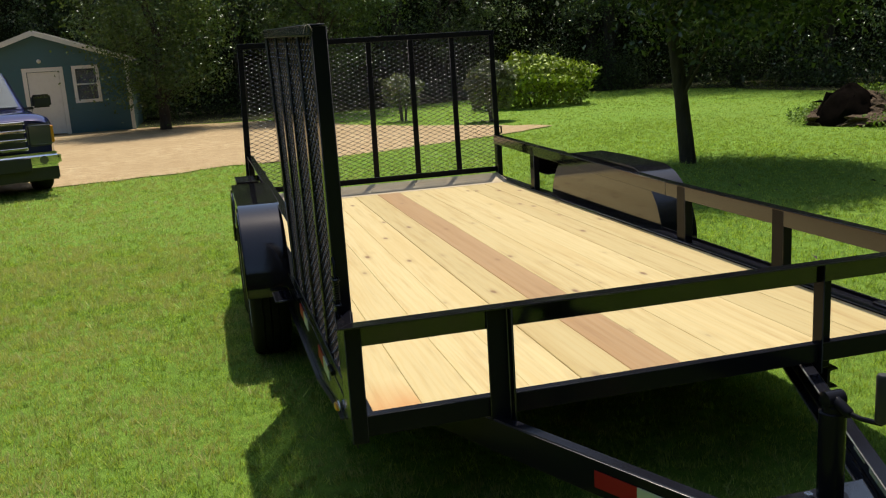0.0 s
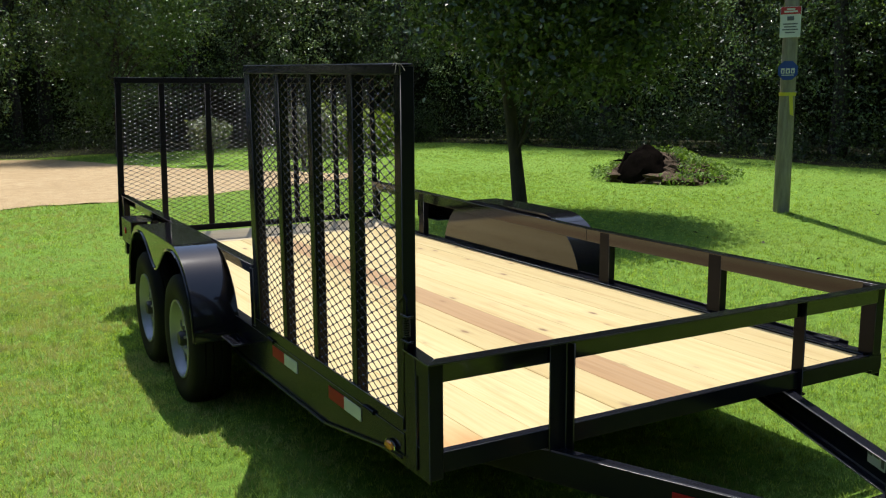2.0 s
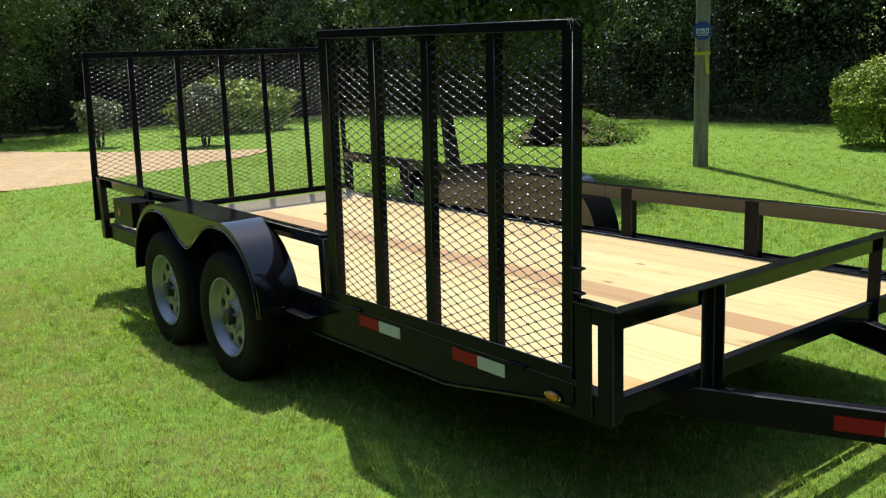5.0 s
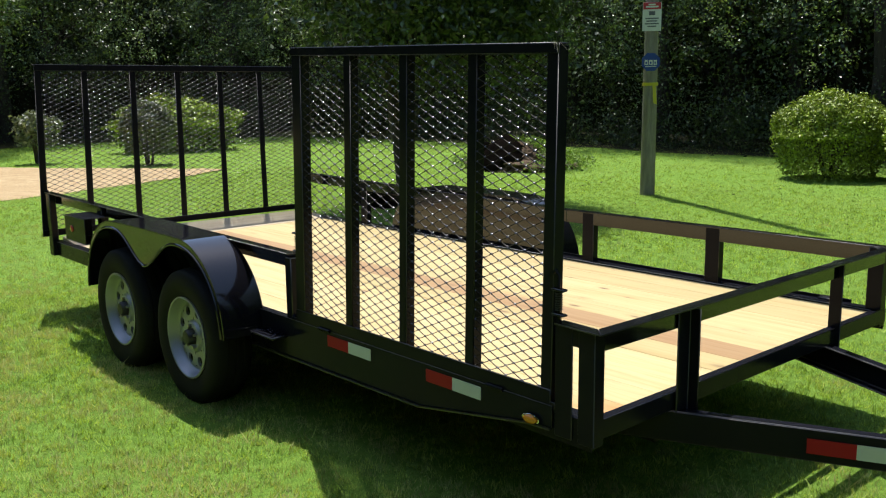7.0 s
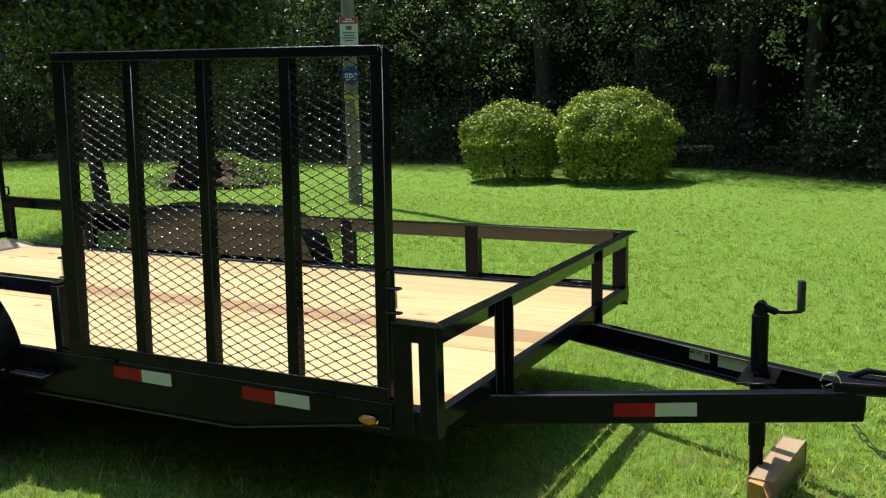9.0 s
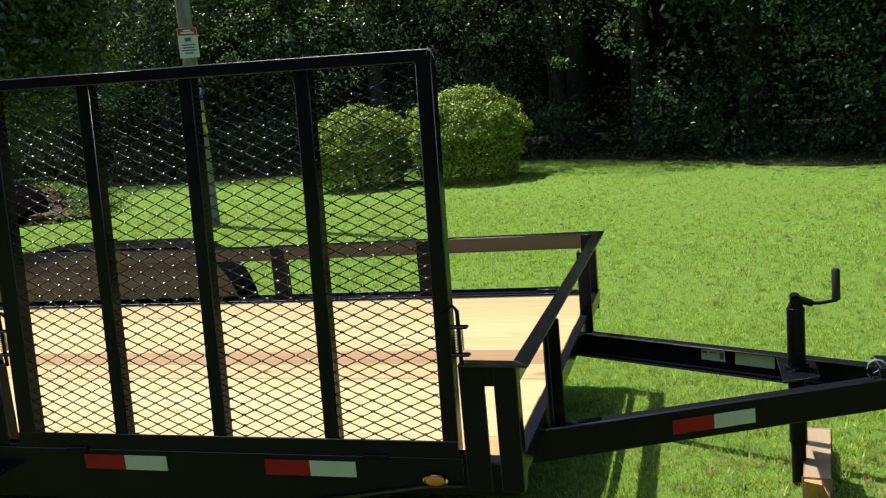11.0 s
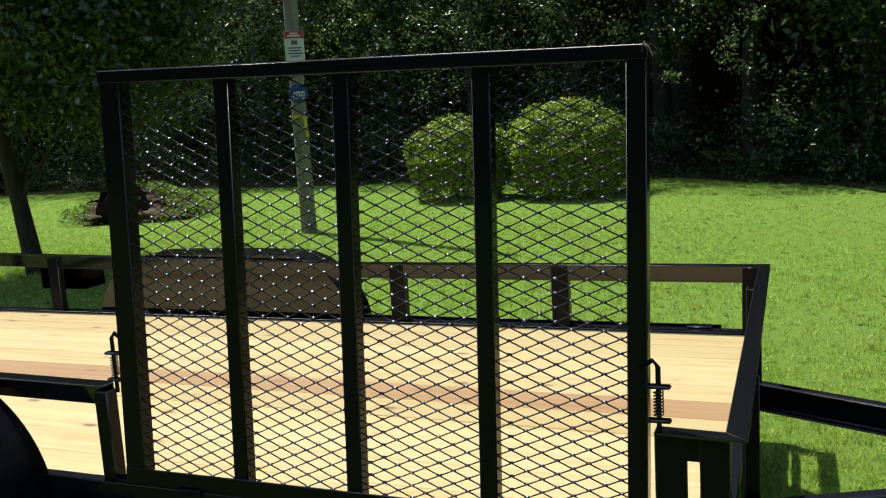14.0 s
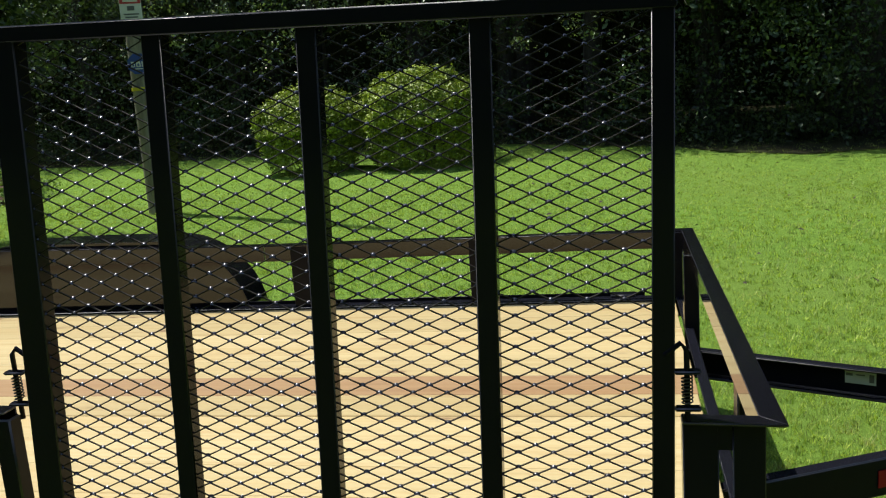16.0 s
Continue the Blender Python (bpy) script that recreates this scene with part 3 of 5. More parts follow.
angle("post", (1.616, 0.028, 0.40), (1.616, 0.028, RAIL - 0.007), X, -Y, 0.07, 0.056)
# posts of the sides
for y in (0.845, 1.69):
    angle("post", (WIDE - 0.052, y, 0.42), (WIDE - 0.052, y, RAIL - 0.006), X, Y, 0.046, 0.085)
angle("post", (WIDE - 0.052, 3.95, 0.42), (WIDE - 0.052, 3.95, 0.82), X, Y, 0.046, 0.08)
post(0.006, 3.97, 0.046, 0.07, high=0.82)
post(0.004, 1.735, 0.046, 0.05, "gate_post", 0.42)
post(-0.028, LONG - 0.06, 0.046, 0.07, "gate_post", 0.40, REAR_RAIL - 0.008)
post(WIDE - 0.05, LONG - 0.06, 0.046, 0.07, "gate_post", 0.40, REAR_RAIL - 0.008)
bar("stake_pocket", (WIDE - 0.03, 0.2, 0.495), (WIDE + 0.03, 0.31, 0.512))


# deck boards, the rear one across
deck = part("deck_bearer", angle_bar(bmesh.new(), (0.06, 2.45, DECK - 0.04), (WIDE - 0.06, 2.45, DECK - 0.04), Y, -Z, 0.06, 0.03), BLACK, trailer)
rng = random.Random(5)
for k in range(11):
    x0 = 0.042 + k * 0.1808
    dz = rng.uniform(-0.0012, 0.0012)
    bm = box(bmesh.new(), (x0, 0.035 + rng.uniform(0, 0.004), DECK - 0.038 + dz), (x0 + (0.1802 if k < 10 else 0.205), 4.51, DECK + dz))
    part("plank", bm, {0: PINE_STAINED, 5: PINE_BROWN}.get(k, PINE), deck, {0: "pine board with an orange-stained end", 5: "reddish-brown pine board"}.get(k, ""), bevel=0.0026 if k < 7 else 0.0016)
bm = bmesh.new()
for y0, y1, z0, z1 in ((4.516, 4.80, 0.49, 0.53),):
    prism(bm, [(0.05, y0, z0 - 0.03), (0.05, y1 + 0.06, z1 - 0.03), (0.05, y1 + 0.06, z1), (0.05, y0, z0)], (WIDE - 0.1, 0, 0))
part("cross_plank", bm, PINE_ACROSS, deck, "pine board laid across, the mesh's half shadow greyed into its colour", bevel=0.003)

# mesh gates
def expanded_mesh(rng, across, high, long_way=0.0762, short_way=0.0338):
    """Expanded steel in the u, v plane: slanted strands and the tilted bonds where they meet."""
    nu, nv = int(across / long_way), int(high / short_way)
    su, sv = across / nu, high / nv
    nodes = [(i * su, j * sv) for i in range(nu + 1) for j in range(nv + 1)] + [((i + 0.5) * su, (j + 0.5) * sv) for i in range(nu) for j in range(nv)]
    verts, faces = [], []

    def strand(u0, v0, u1, v1, half, deep, tilt):
        """A flat strand whose upper face leans outward by tilt."""
        d = math.hypot(u1 - u0, v1 - v0)
        nx, ny = -(v1 - v0) / d, (u1 - u0) / d
        if ny < 0:
            nx, ny = -nx, -ny
        c, s = math.cos(tilt), math.sin(tilt)
        n = len(verts)
        for u, v in ((u0, v0), (u1, v1)):
            for a, b in ((half, deep), (half, -deep), (-half, -deep), (-half, deep)):
                p, q = a * c - b * s, a * s + b * c
                verts.append((u + nx * p, v + ny * p, q))
        for a in range(4):
            b = (a + 1) % 4
            faces.append((n + a, n + b, n + 4 + b, n + 4 + a))

    for i in range(nu):
        for j in range(nv):
            cu, cv = (i + 0.5) * su, (j + 0.5) * sv
            for du, dv in ((-0.5, -0.5), (0.5, -0.5), (0.5, 0.5), (-0.5, 0.5)):
                strand(cu, cv, cu + du * su, cv + dv * sv, 0.0012, 0.0015, 0.30 + rng.uniform(-0.1, 0.1))
    flat = len(faces)
    for u, v in nodes:
        w = 0.0068 * rng.uniform(0.85, 1.15)
        lift = rng.uniform(-0.12, 0.12)
        profile, y, z = [(0.0, 0.0)], 0.0, 0.0
        for e in (0.80, 1.02, 1.24):
            y, z = y + 0.003 * math.cos(e + lift), z - 0.003 * math.sin(e + lift)
            profile.append((y, z))
        n = len(verts)
        for a in (-1, -0.5, 0, 0.5, 1):
            bulge = 0.0034 * (1 - a * a)
            verts.extend((u + a * w, v - y * 0.5 + p + 0.8 * bulge, 0.0006 - z * 0.5 + q + 0.6 * bulge) for p, q in profile)
        for a in range(4):
            for k in range(3):
                m = n + 4 * a + k
                faces.append((m, m + 4, m + 5, m + 1))
    faces = np.array(faces)
    bonds = np.arange(len(faces)) >= flat
    tri = np.concatenate([faces[:, [0, 1, 2]], faces[faces[:, 2] != faces[:, 3]][:, [0, 2, 3]]])
    return np.array(verts), tri, np.concatenate([bonds, bonds])


def mesh_gate(name, origin, u, w, across, z0, z1, bars, label, seed, first_wide=0.047, top_high=0.034):
    """A gate of angle iron with upright bars and expanded mesh. u: along it; w: outward, to the mesh's tilted face."""
    origin, u, w = Vector(origin), Vector(u), Vector(w)
    B = 0.047
    base = origin + Z * z0
    gate = part(name, angle_bar(bmesh.new(), base, base + u * across, Z, -w, B, B), BLACK, trailer, label, bevel=0.0026)
    top = origin + Z * z1
    part("top_bar", angle_bar(bmesh.new(), top - u * 0.004, top + u * (across + 0.004), -Z, -w, top_high, B), BLACK, gate, bevel=0.003, segments=2)
    first = base + u * first_wide + Z * 0.003 - w * 0.003
    part("stile", angle_bar(bmesh.new(), first, first + Z * (z1 - z0 - 0.01), -u, -w, first_wide, B), BLACK, gate, bevel=0.0026)
    part("stile", angle_bar(bmesh.new(), base + u * across + Z * 0.003 - w * 0.003, top + u * across - Z * 0.007 - w * 0.003, -u, -w, B, B), BLACK, gate, bevel=0.0026)
    for c in bars:
        p = base + u * c - w * 0.007 + Z * 0.004
        part("bar", angle_bar(bmesh.new(), p, p + Z * (z1 - z0 - 0.012), -u, -w, 0.046, 0.042), BLACK, gate, bevel=0.0026)
    v, f, rounded = expanded_mesh(random.Random(seed), across - 0.05, z1 - z0 - 0.05)
    o = np.array(base + u * 0.025 + Z * 0.025 - w * 0.016 - ROOT[gate.name])
    pts = o + v[:, :1] * np.array(u) + v[:, 1:2] * np.array(Z) + v[:, 2:] * np.array(w)
    me = array_mesh("expanded_mesh", pts, f, BLACK_MESH)
    me.materials.append(BLACK_BOND)
    me.polygons.foreach_set("use_smooth", rounded)
    me.polygons.foreach_set("material_index", rounded.astype(np.int32))
    under(new("expanded_mesh", me), gate)
    return gate


side_gate = mesh_gate("side_gate", (-0.006, 1.69, 0), -Y, -X, 1.52, 0.52, 1.664, (0.42, 0.775, 1.15), "upright side ramp gate of black angle iron and expanded mesh", 3, 0.068)
rear_gate = mesh_gate("rear_gate", (-0.012, 4.96, 0), X, -Y, 2.15, 0.525, 1.738, [0.357 * k + 0.012 for k in range(1, 6)], "upright rear ramp gate of black angle iron and expanded mesh", 4, 0.047, 0.045)


def spring_latch(parent, x, y, z, hook):
    """A pin through two lugs, bent over at its top, with a coil spring round it."""
    bm = bmesh.new()
    tube(bm, [(x, y, z), (x, y, z + 0.165), (x, y + 0.012 * hook, z + 0.18), (x, y + 0.045 * hook, z + 0.155)], 0.006, 8)
    latch = part("latch_pin", bm, BLACK, parent, smooth=True)
    for dz in (0.035, 0.115):
        part("lug", box(bmesh.new(), (x - 0.012, y - 0.028, z + dz), (x + 0.012, y + 0.026, z + dz + 0.008)), BLACK, latch, bevel=0.0028)
    turns = [(x + 0.011 * math.cos(a), y + 0.011 * math.sin(a), z + 0.05 + 0.06 * a / 50.0) for a in np.linspace(0, 50, 70)]
    part("spring", tube(bmesh.new(), turns, 0.0018, 5), DARK_PLASTIC, latch, smooth=True)


spring_latch(trailer, -0.004, 0.138, 0.785, 1)
spring_latch(trailer, 0.03, 1.715, 0.785, -1)
bm = tube(bmesh.new(), [(0.0, 4.92, 0.855), (-0.03, 4.94, 0.86), (-0.03, 4.94, 0.915), (0.0, 4.95, 0.92)], 0.008, 8)
part("rear_latch", bm, BLACK, trailer, smooth=True)
bm = tube(bmesh.new(), [(WIDE, 4.92, 0.855), (WIDE + 0.03, 4.94, 0.86), (WIDE + 0.03, 4.94, 0.915), (WIDE, 4.95, 0.92)], 0.008, 8)
part("rear_latch", bm, BLACK, trailer, smooth=True)
# dry grass caught on the gate's upper corner
for k in range(5):
    p = Vector((-0.012, 0.175, 1.664))
    q = p + Vector((random.uniform(-0.03, 0.02), random.uniform(-0.06, 0.01), random.uniform(-0.07, 0.03)))
    part("grass_wisp", tube(bmesh.new(), [p, p.lerp(q, 0.5) + Vector((0, 0, 0.008)), q], [0.0012, 0.001, 0.0006], 4), POLE_WOOD, side_gate)
# the side gate leans a little towards the front and its top rises to the rear
for ob in [side_gate] + list(side_gate.children):
    for v in ob.data.vertices:
        p = v.co + ROOT[ob.name]
        up = (p.z - 0.52) / 1.144
        far = (p.y - 0.17) / 1.52
        v.co += Vector(((-0.006 - 0.03 * far) * up, (-0.025 - 0.075 * far) * up, 0.045 * far * up))
    ob.data.update()
for ob in [rear_gate] + list(rear_gate.children):
    for v in ob.data.vertices:
        p = v.co + ROOT[ob.name]
        v.co += Vector(((1.738 - p.z) / 1.21 * (0.06 * p.x / WIDE - 0.04), 0, 0))
    ob.data.update()
# Added strip that keeps sun from leaking through the slit below the gate.
bar("gate_sill", (-0.005, 0.152, 0.504), (0.03, 1.732, 0.5275), bevel=0.002)
# hinge barrels below the side gate
for y in (0.42, 1.46):
    part("hinge", tube(bmesh.new(), [(-0.01, y - 0.04, 0.516), (-0.01, y + 0.04, 0.516)], 0.008, 10), BLACK, trailer, smooth=True)


# wheels and fenders
AXLES = (2.415, 3.245)
HUB = 0.325


def wheel(x, y, out):
    """Tyre and silver eight-hole wheel; out is the way its face looks along x; x is the tyre's middle."""
    c = (x, y, HUB)
    ax = (out, 0, 0)
    bm = bmesh.new()
    lathe(bm, [(-0.085, 0.205), (-0.098, 0.24), (-0.103, 0.285), (-0.094, 0.322), (-0.08, 0.338), (-0.045, 0.344), (-0.040, 0.335), (-0.034, 0.344), (-0.006, 0.346), (0, 0.336), (0.006, 0.346), (0.034, 0.344), (0.040, 0.335),
               (0.045, 0.344), (0.08, 0.338), (0.094, 0.322), (0.103, 0.285), (0.098, 0.24), (0.085, 0.205)], c, ax, 56)
    hub = part("wheel", bm, RUBBER, trailer, smooth=True)
    bm = bmesh.new()
    lathe(bm, [(0.086, 0.206), (0.094, 0.208), (0.096, 0.200), (0.088, 0.192), (0.055, 0.186), (0.042, 0.172), (0.045, 0.158)], c, ax, 48)
    part("rim", bm, SILVER, hub, smooth=True)
    bm = bmesh.new()
    lathe(bm, [(0.045, 0.084), (0.060, 0.074), (0.062, 0.052), (0.050, 0.046), (0.050, 0.0)], c, ax, 40)
    a = Vector(ax)
    u = Vector((0, 1, 0))
    w = Vector((0, 0, 1))
    for k in range(8):
        mid = math.tau * (k + 0.5) / 8
        hc = (math.cos(mid) * 0.132, math.sin(mid) * 0.132)
        inner, outer = [], []
        for s in range(20):
            t = mid + math.tau * (s + 0.5) / 20
            d = (math.cos(t), math.sin(t))
            inner.append((hc[0] + d[0] * 0.0245, hc[1] + d[1] * 0.0245))
            reach = 0.0245
            while reach < 0.12:
                p = (hc[0] + d[0] * reach, hc[1] + d[1] * reach)
                r = math.hypot(*p)
                off = (math.atan2(p[1], p[0]) - mid + math.pi) % math.tau - math.pi
                if r > 0.1585 or r < 0.0835 or abs(off) > math.pi / 8:
                    break
                reach += 0.0008
            outer.append((hc[0] + d[0] * reach, hc[1] + d[1] * reach))
        rings = []
        for ring, depth in ((outer, 0.0455), (inner, 0.050), (inner, 0.036)):
            rings.append([bm.verts.new(Vector(c) + a * depth + u * p + w * q) for p, q in ring])
        for r0, r1 in zip(rings, rings[1:]):
            for s in range(20):
                t = (s + 1) % 20
                bm.faces.new((r0[s], r0[t], r1[t], r1[s]))
    bmesh.ops.remove_doubles(bm, verts=bm.verts[:], dist=0.0016)
    part("wheel_disc", bm, SILVER, hub, smooth=True)
    bm = bmesh.new()
    lathe(bm, [(-0.06, 0.17), (-0.04, 0.17), (-0.04, 0.0)], c, ax, 24)
    part("brake_drum", bm, RUBBER, hub)
    bm = bmesh.new()
    lathe(bm, [(0.048, 0.041), (0.085, 0.039), (0.094, 0.033), (0.096, 0.0)], c, ax, 24)
    part("hub_cap", bm, DARK_PLASTIC, hub, "dark grease cap", smooth=True)
    for k in range(5):
        t = math.tau * k / 5 + 0.3
        p = Vector(c) + u * math.cos(t) * 0.0575 + w * math.sin(t) * 0.0575
        part("lug_nut", tube(bmesh.new(), [p + a * 0.058, p + a * 0.078], [0.0095, 0.008], 6), STEEL, hub)


for y in AXLES:
    wheel(-0.107, y, -1)
    wheel(WIDE + 0.107, y, 1)
    part("axle", tube(bmesh.new(), [(-0.02, y, HUB), (WIDE + 0.02, y, HUB)], 0.035, 12), BLACK, trailer, smooth=True)
for x in (0.12, WIDE - 0.12):
    for y in AXLES:
        part("leaf_spring", prism(bmesh.new(), [(x, y - 0.33, 0.37), (x, y, 0.28), (x, y + 0.33, 0.37), (x, y + 0.33, 0.385), (x, y, 0.30), (x, y - 0.33, 0.385)], (0.045, 0, 0)), BLACK, trailer)


def fender_crown():
    """Fender's line over both wheels, from the front foot to the rear foot: (y, z)."""
    line = []
    for k in range(25):
        a = math.pi * k / 48
        line.append((AXLES[0] - 0.43 * math.cos(a), 0.40 + 0.43 * math.sin(a)))
    line.append(((AXLES[0] + AXLES[1]) / 2, 0.835))
    for k in range(24, -1, -1):
        a = math.pi * k / 48
        line.append((AXLES[1] + 0.43 * math.cos(a), 0.40 + 0.43 * math.sin(a)))
    return line


def arch():
    """Lower edge of the outer skirt: two arches that meet in a point between the wheels."""
    edge = []
    for k in range(12):
        a = math.pi / 2 * k / 11
        edge.append((AXLES[0] - 0.405 * math.cos(a), 0.40 + 0.395 * math.sin(a)))
    for k in range(1, 10):
        y = AXLES[0] + 0.40 * k / 9
        edge.append((y, 0.635 + 0.16 * (0.5 + 0.5 * math.cos(math.pi * ((y - AXLES[0]) / 0.415) ** 1.25))))
    mid = (AXLES[0] + AXLES[1]) / 2
    edge.append((mid, 0.635))
    return edge + [(2 * mid - y, z) for y, z in reversed(edge[:-1])]


def fender(x_out, x_in, out, back=0.0):
    line, edge = [[(y + back, z) for y, z in row] for row in (fender_crown(), arch())]
    t = 0.004
    bm = bmesh.new()
    inner = [(y + (mid_y - y) * 0.008, z - t) for (y, z) in line for mid_y in ((AXLES[0] + AXLES[1]) / 2 + back,)]
    prism(bm, [(x_out, y, z) for y, z in line] + [(x_out, y, z) for y, z in reversed(inner)], (x_in - x_out, 0, 0))
    body = part("fender", bm, BLACK_SHEET, trailer, "rounded gloss black tandem fender", smooth=True)
    bm = bmesh.new()
    n = len(edge)

    def crown_z(y):
        best = None
        for (y0, z0), (y1, z1) in zip(line, line[1:]):
            if min(y0, y1) - 1e-6 <= y <= max(y0, y1) + 1e-6:
                f = (y - y0) / (y1 - y0) if abs(y1 - y0) > 1e-6 else 0
                z = z0 + (z1 - z0) * f
                best = z if best is None else max(best, z)
        return best if best is not None else 0.42

    top = [(y, max(crown_z(y) - 0.002, z + 0.004)) for y, z in edge]
    for (y0, z0), (y1, z1), (u0, w0), (u1, w1) in zip(edge, edge[1:], top, top[1:]):
        prism(bm, [(x_out, y0, z0), (x_out, y1, z1), (x_out, u1, w1), (x_out, u0, w0)], (-out * t, 0, 0))
    bmesh.ops.remove_doubles(bm, verts=bm.verts[:], dist=0.0002)
    part("fender_skirt", bm, BLACK_SHEET, body)
    part("fender_bead", tube(bmesh.new(), [(x_out + out * 0.001, y, z) for y, z in edge], 0.0075, 8), BLACK_SHEET, body, smooth=True)
    bm = prism(bmesh.new(), [(x_in, y, z - 0.002) for y, z in line if z > 0.45], (-out * 0.004, 0, 0))
    part("inner_plate", bm, BLACK_SHEET, body, bevel=0.001)


fender(-0.215, 0.003, -1)
fender(WIDE + 0.215, WIDE - 0.003, 1, 0.03)


def step_plate(x0, x1):
    base = bar("step_plate", (x0, 1.75, 0.425), (x1, 1.95, 0.437))
    for k in range(7):
        for j in range(3):
            x, y = x0 + (x1 - x0) * (j + 0.7) / 3.4, 1.765 + 0.028 * k
            part("grip_stud", prism(bmesh.new(), [(x - 0.012, y, 0.437), (x, y - 0.006, 0.437), (x + 0.012, y, 0.437), (x, y + 0.006, 0.437)], (0, 0, 0.003)), BLACK, base)


step_plate(-0.10, -0.012)
step_plate(WIDE + 0.012, WIDE + 0.10)


def tail_lamp(x0, x1):
    """Open steel box behind the fender, with a red lens to the rear."""
    bm = bmesh.new()
    y0, y1, z0, z1, t = 3.80, 4.14, 0.62, 0.78, 0.005
    box(bm, (x0, y0, z1 - t), (x1, y1, z1))
    box(bm, (x0, y0, z0), (x1, y1, z0 + t))
    box(bm, (x0, y1 - t, z0 + t), (x1, y1, z1 - t))
    box(bm, (x0 if x0 < 0 else x1 - t, y0, z0 + t), (x0 + t if x0 < 0 else x1, y1 - t, z1 - t))
    lamp = part("tail_lamp_box", bm, BLACK, trailer, bevel=0.001)
    bm = bmesh.new()
    lathe(bm, [(0, 0.052), (0.012, 0.05), (0.018, 0.04), (0.02, 0.0)], ((x0 + x1) / 2, y1, (z0 + z1) / 2), Y, 24)
    part("red_lens", bm, RED_LENS, lamp, "red tail lamp lens", smooth=True)
    bm = bmesh.new()
    lathe(bm, [(0, 0.022), (0.006, 0.02), (0.008, 0.0)], (x0 if x0 < 0 else x1, 4.02, 0.70), (-1 if x0 < 0 else 1, 0, 0), 16)
    part("side_lens", bm, RED_LENS, lamp, smooth=True)


tail_lamp(-0.165, 0.004)
tail_lamp(WIDE - 0.004, WIDE + 0.165)

# tongue
for side in (-1, 1):
    foot = Vector((1.0 + side * 0.86, 0.60, 0.323))
    tip = Vector((CX + side * 0.051, -1.20, 0.323))
    way = (tip - foot).normalized()
    beam = part("tongue_beam", channel_bar(bmesh.new(), foot, tip, way.cross(Z) * side, Z, 0.045, 0.112, 0.0095), BLACK, trailer, bevel=0.0046, segments=2)
    out = way.cross(Z) * side * 1.0
    out = out if out.x * side > 0 else -out
    if side < 0:
        a = foot + way * 1.10 + out * 0.0015
        b = foot + way * 1.395 + out * 0.0015
        tape(beam, a.x, a.y, b.x, b.y, 0.352, 0.402, out)
    else:
        inw = -out
        for s0, s1, z0, z1 in ((1.20, 1.30, 0.370, 0.414), (1.342, 1.50, 0.366, 0.414)):
            p, q = foot + way * s0 + inw * 0.0115, foot + way * s1 + inw * 0.0115
            sticker = part("label", prism(bmesh.new(), [Vector((p.x, p.y, z0)), Vector((q.x, q.y, z0)), Vector((q.x, q.y, z1)), Vector((p.x, p.y, z1))], inw * 0.0015), LABEL, beam, "white paper label")
            if s0 < 1.25:
                for u0, u1, w0, w1 in ((0.03, 0.25, 0.62, 0.85), (0.35, 0.65, 0.70, 0.80), (0.78, 0.94, 0.2, 0.85)):
                    c, d = p.lerp(q, u0) + inw * 0.0016, p.lerp(q, u1) + inw * 0.0016
                    h0, h1 = z0 + (z1 - z0) * w0, z0 + (z1 - z0) * w1
                    part("print_bar", prism(bmesh.new(), [Vector((c.x, c.y, h0)), Vector((d.x, d.y, h0)), Vector((d.x, d.y, h1)), Vector((c.x, c.y, h1))], inw * 0.0006), PRINT, sticker)
bm = bmesh.new()
prism(bm, [(CX - 0.145, -0.77, 0.434), (CX + 0.145, -0.77, 0.434), (CX + 0.085, -0.90, 0.434), (CX - 0.085, -0.90, 0.434)], (0, 0, 0.009))
part("jack_plate", bm, BLACK_SHEET, trailer, bevel=0.003)
bm = bmesh.new()
prism(bm, [(0.938, -1.09, 0.423), (1.108, -1.09, 0.423), (1.068, -1.30, 0.423), (1.053, -1.46, 0.438), (0.993, -1.46, 0.438), (0.978, -1.30, 0.423)], (0, 0, 0.045))
coupler = part("coupler", bm, BLACK, trailer, bevel=0.008, segments=2)
part("coupler_latch", tube(bmesh.new(), [(1.023, -1.14, 0.468), (1.023, -1.2, 0.498), (1.023, -1.3, 0.493)], [0.012, 0.012, 0.008], 8), BLACK, coupler, smooth=True)
part("latch_clip", tube(bmesh.new(), [(0.953, -1.085 + 0.034 * math.cos(a), 0.463 + 0.034 * math.sin(a)) for a in np.linspace(0, 5.8, 18)], 0.0032, 6), CHROME, coupler, smooth=True)
part("safety_pin", tube(bmesh.new(), [(0.938, -1.07, 0.453), (0.968, -1.10, 0.456), (0.988, -1.15, 0.460)], 0.0035, 6), CHROME, coupler, smooth=True)
JX, JY = CX, -0.83
jack = part("tongue_jack", tube(bmesh.new(), [(JX, JY, 0.16), (JX, JY, 0.670), (JX, JY, 0.673)], [0.0315, 0.0315, 0.028], 24), BLACK, trailer, "black tongue jack with a crank handle", smooth=True)
part("jack_leg", tube(bmesh.new(), [(JX, JY, 0.0), (JX, JY, 0.165)], 0.026, 18), BLACK, jack, smooth=True)
part("jack_collar", tube(bmesh.new(), [(JX, JY, 0.445), (JX, JY, 0.455)], 0.042, 24), BLACK, jack, smooth=True)
part("jack_cap", tube(bmesh.new(), [(JX, JY, 0.673), (JX, JY, 0.685), (JX, JY, 0.692)], [0.026, 0.026, 0.018], 20), BLACK, jack, smooth=True)
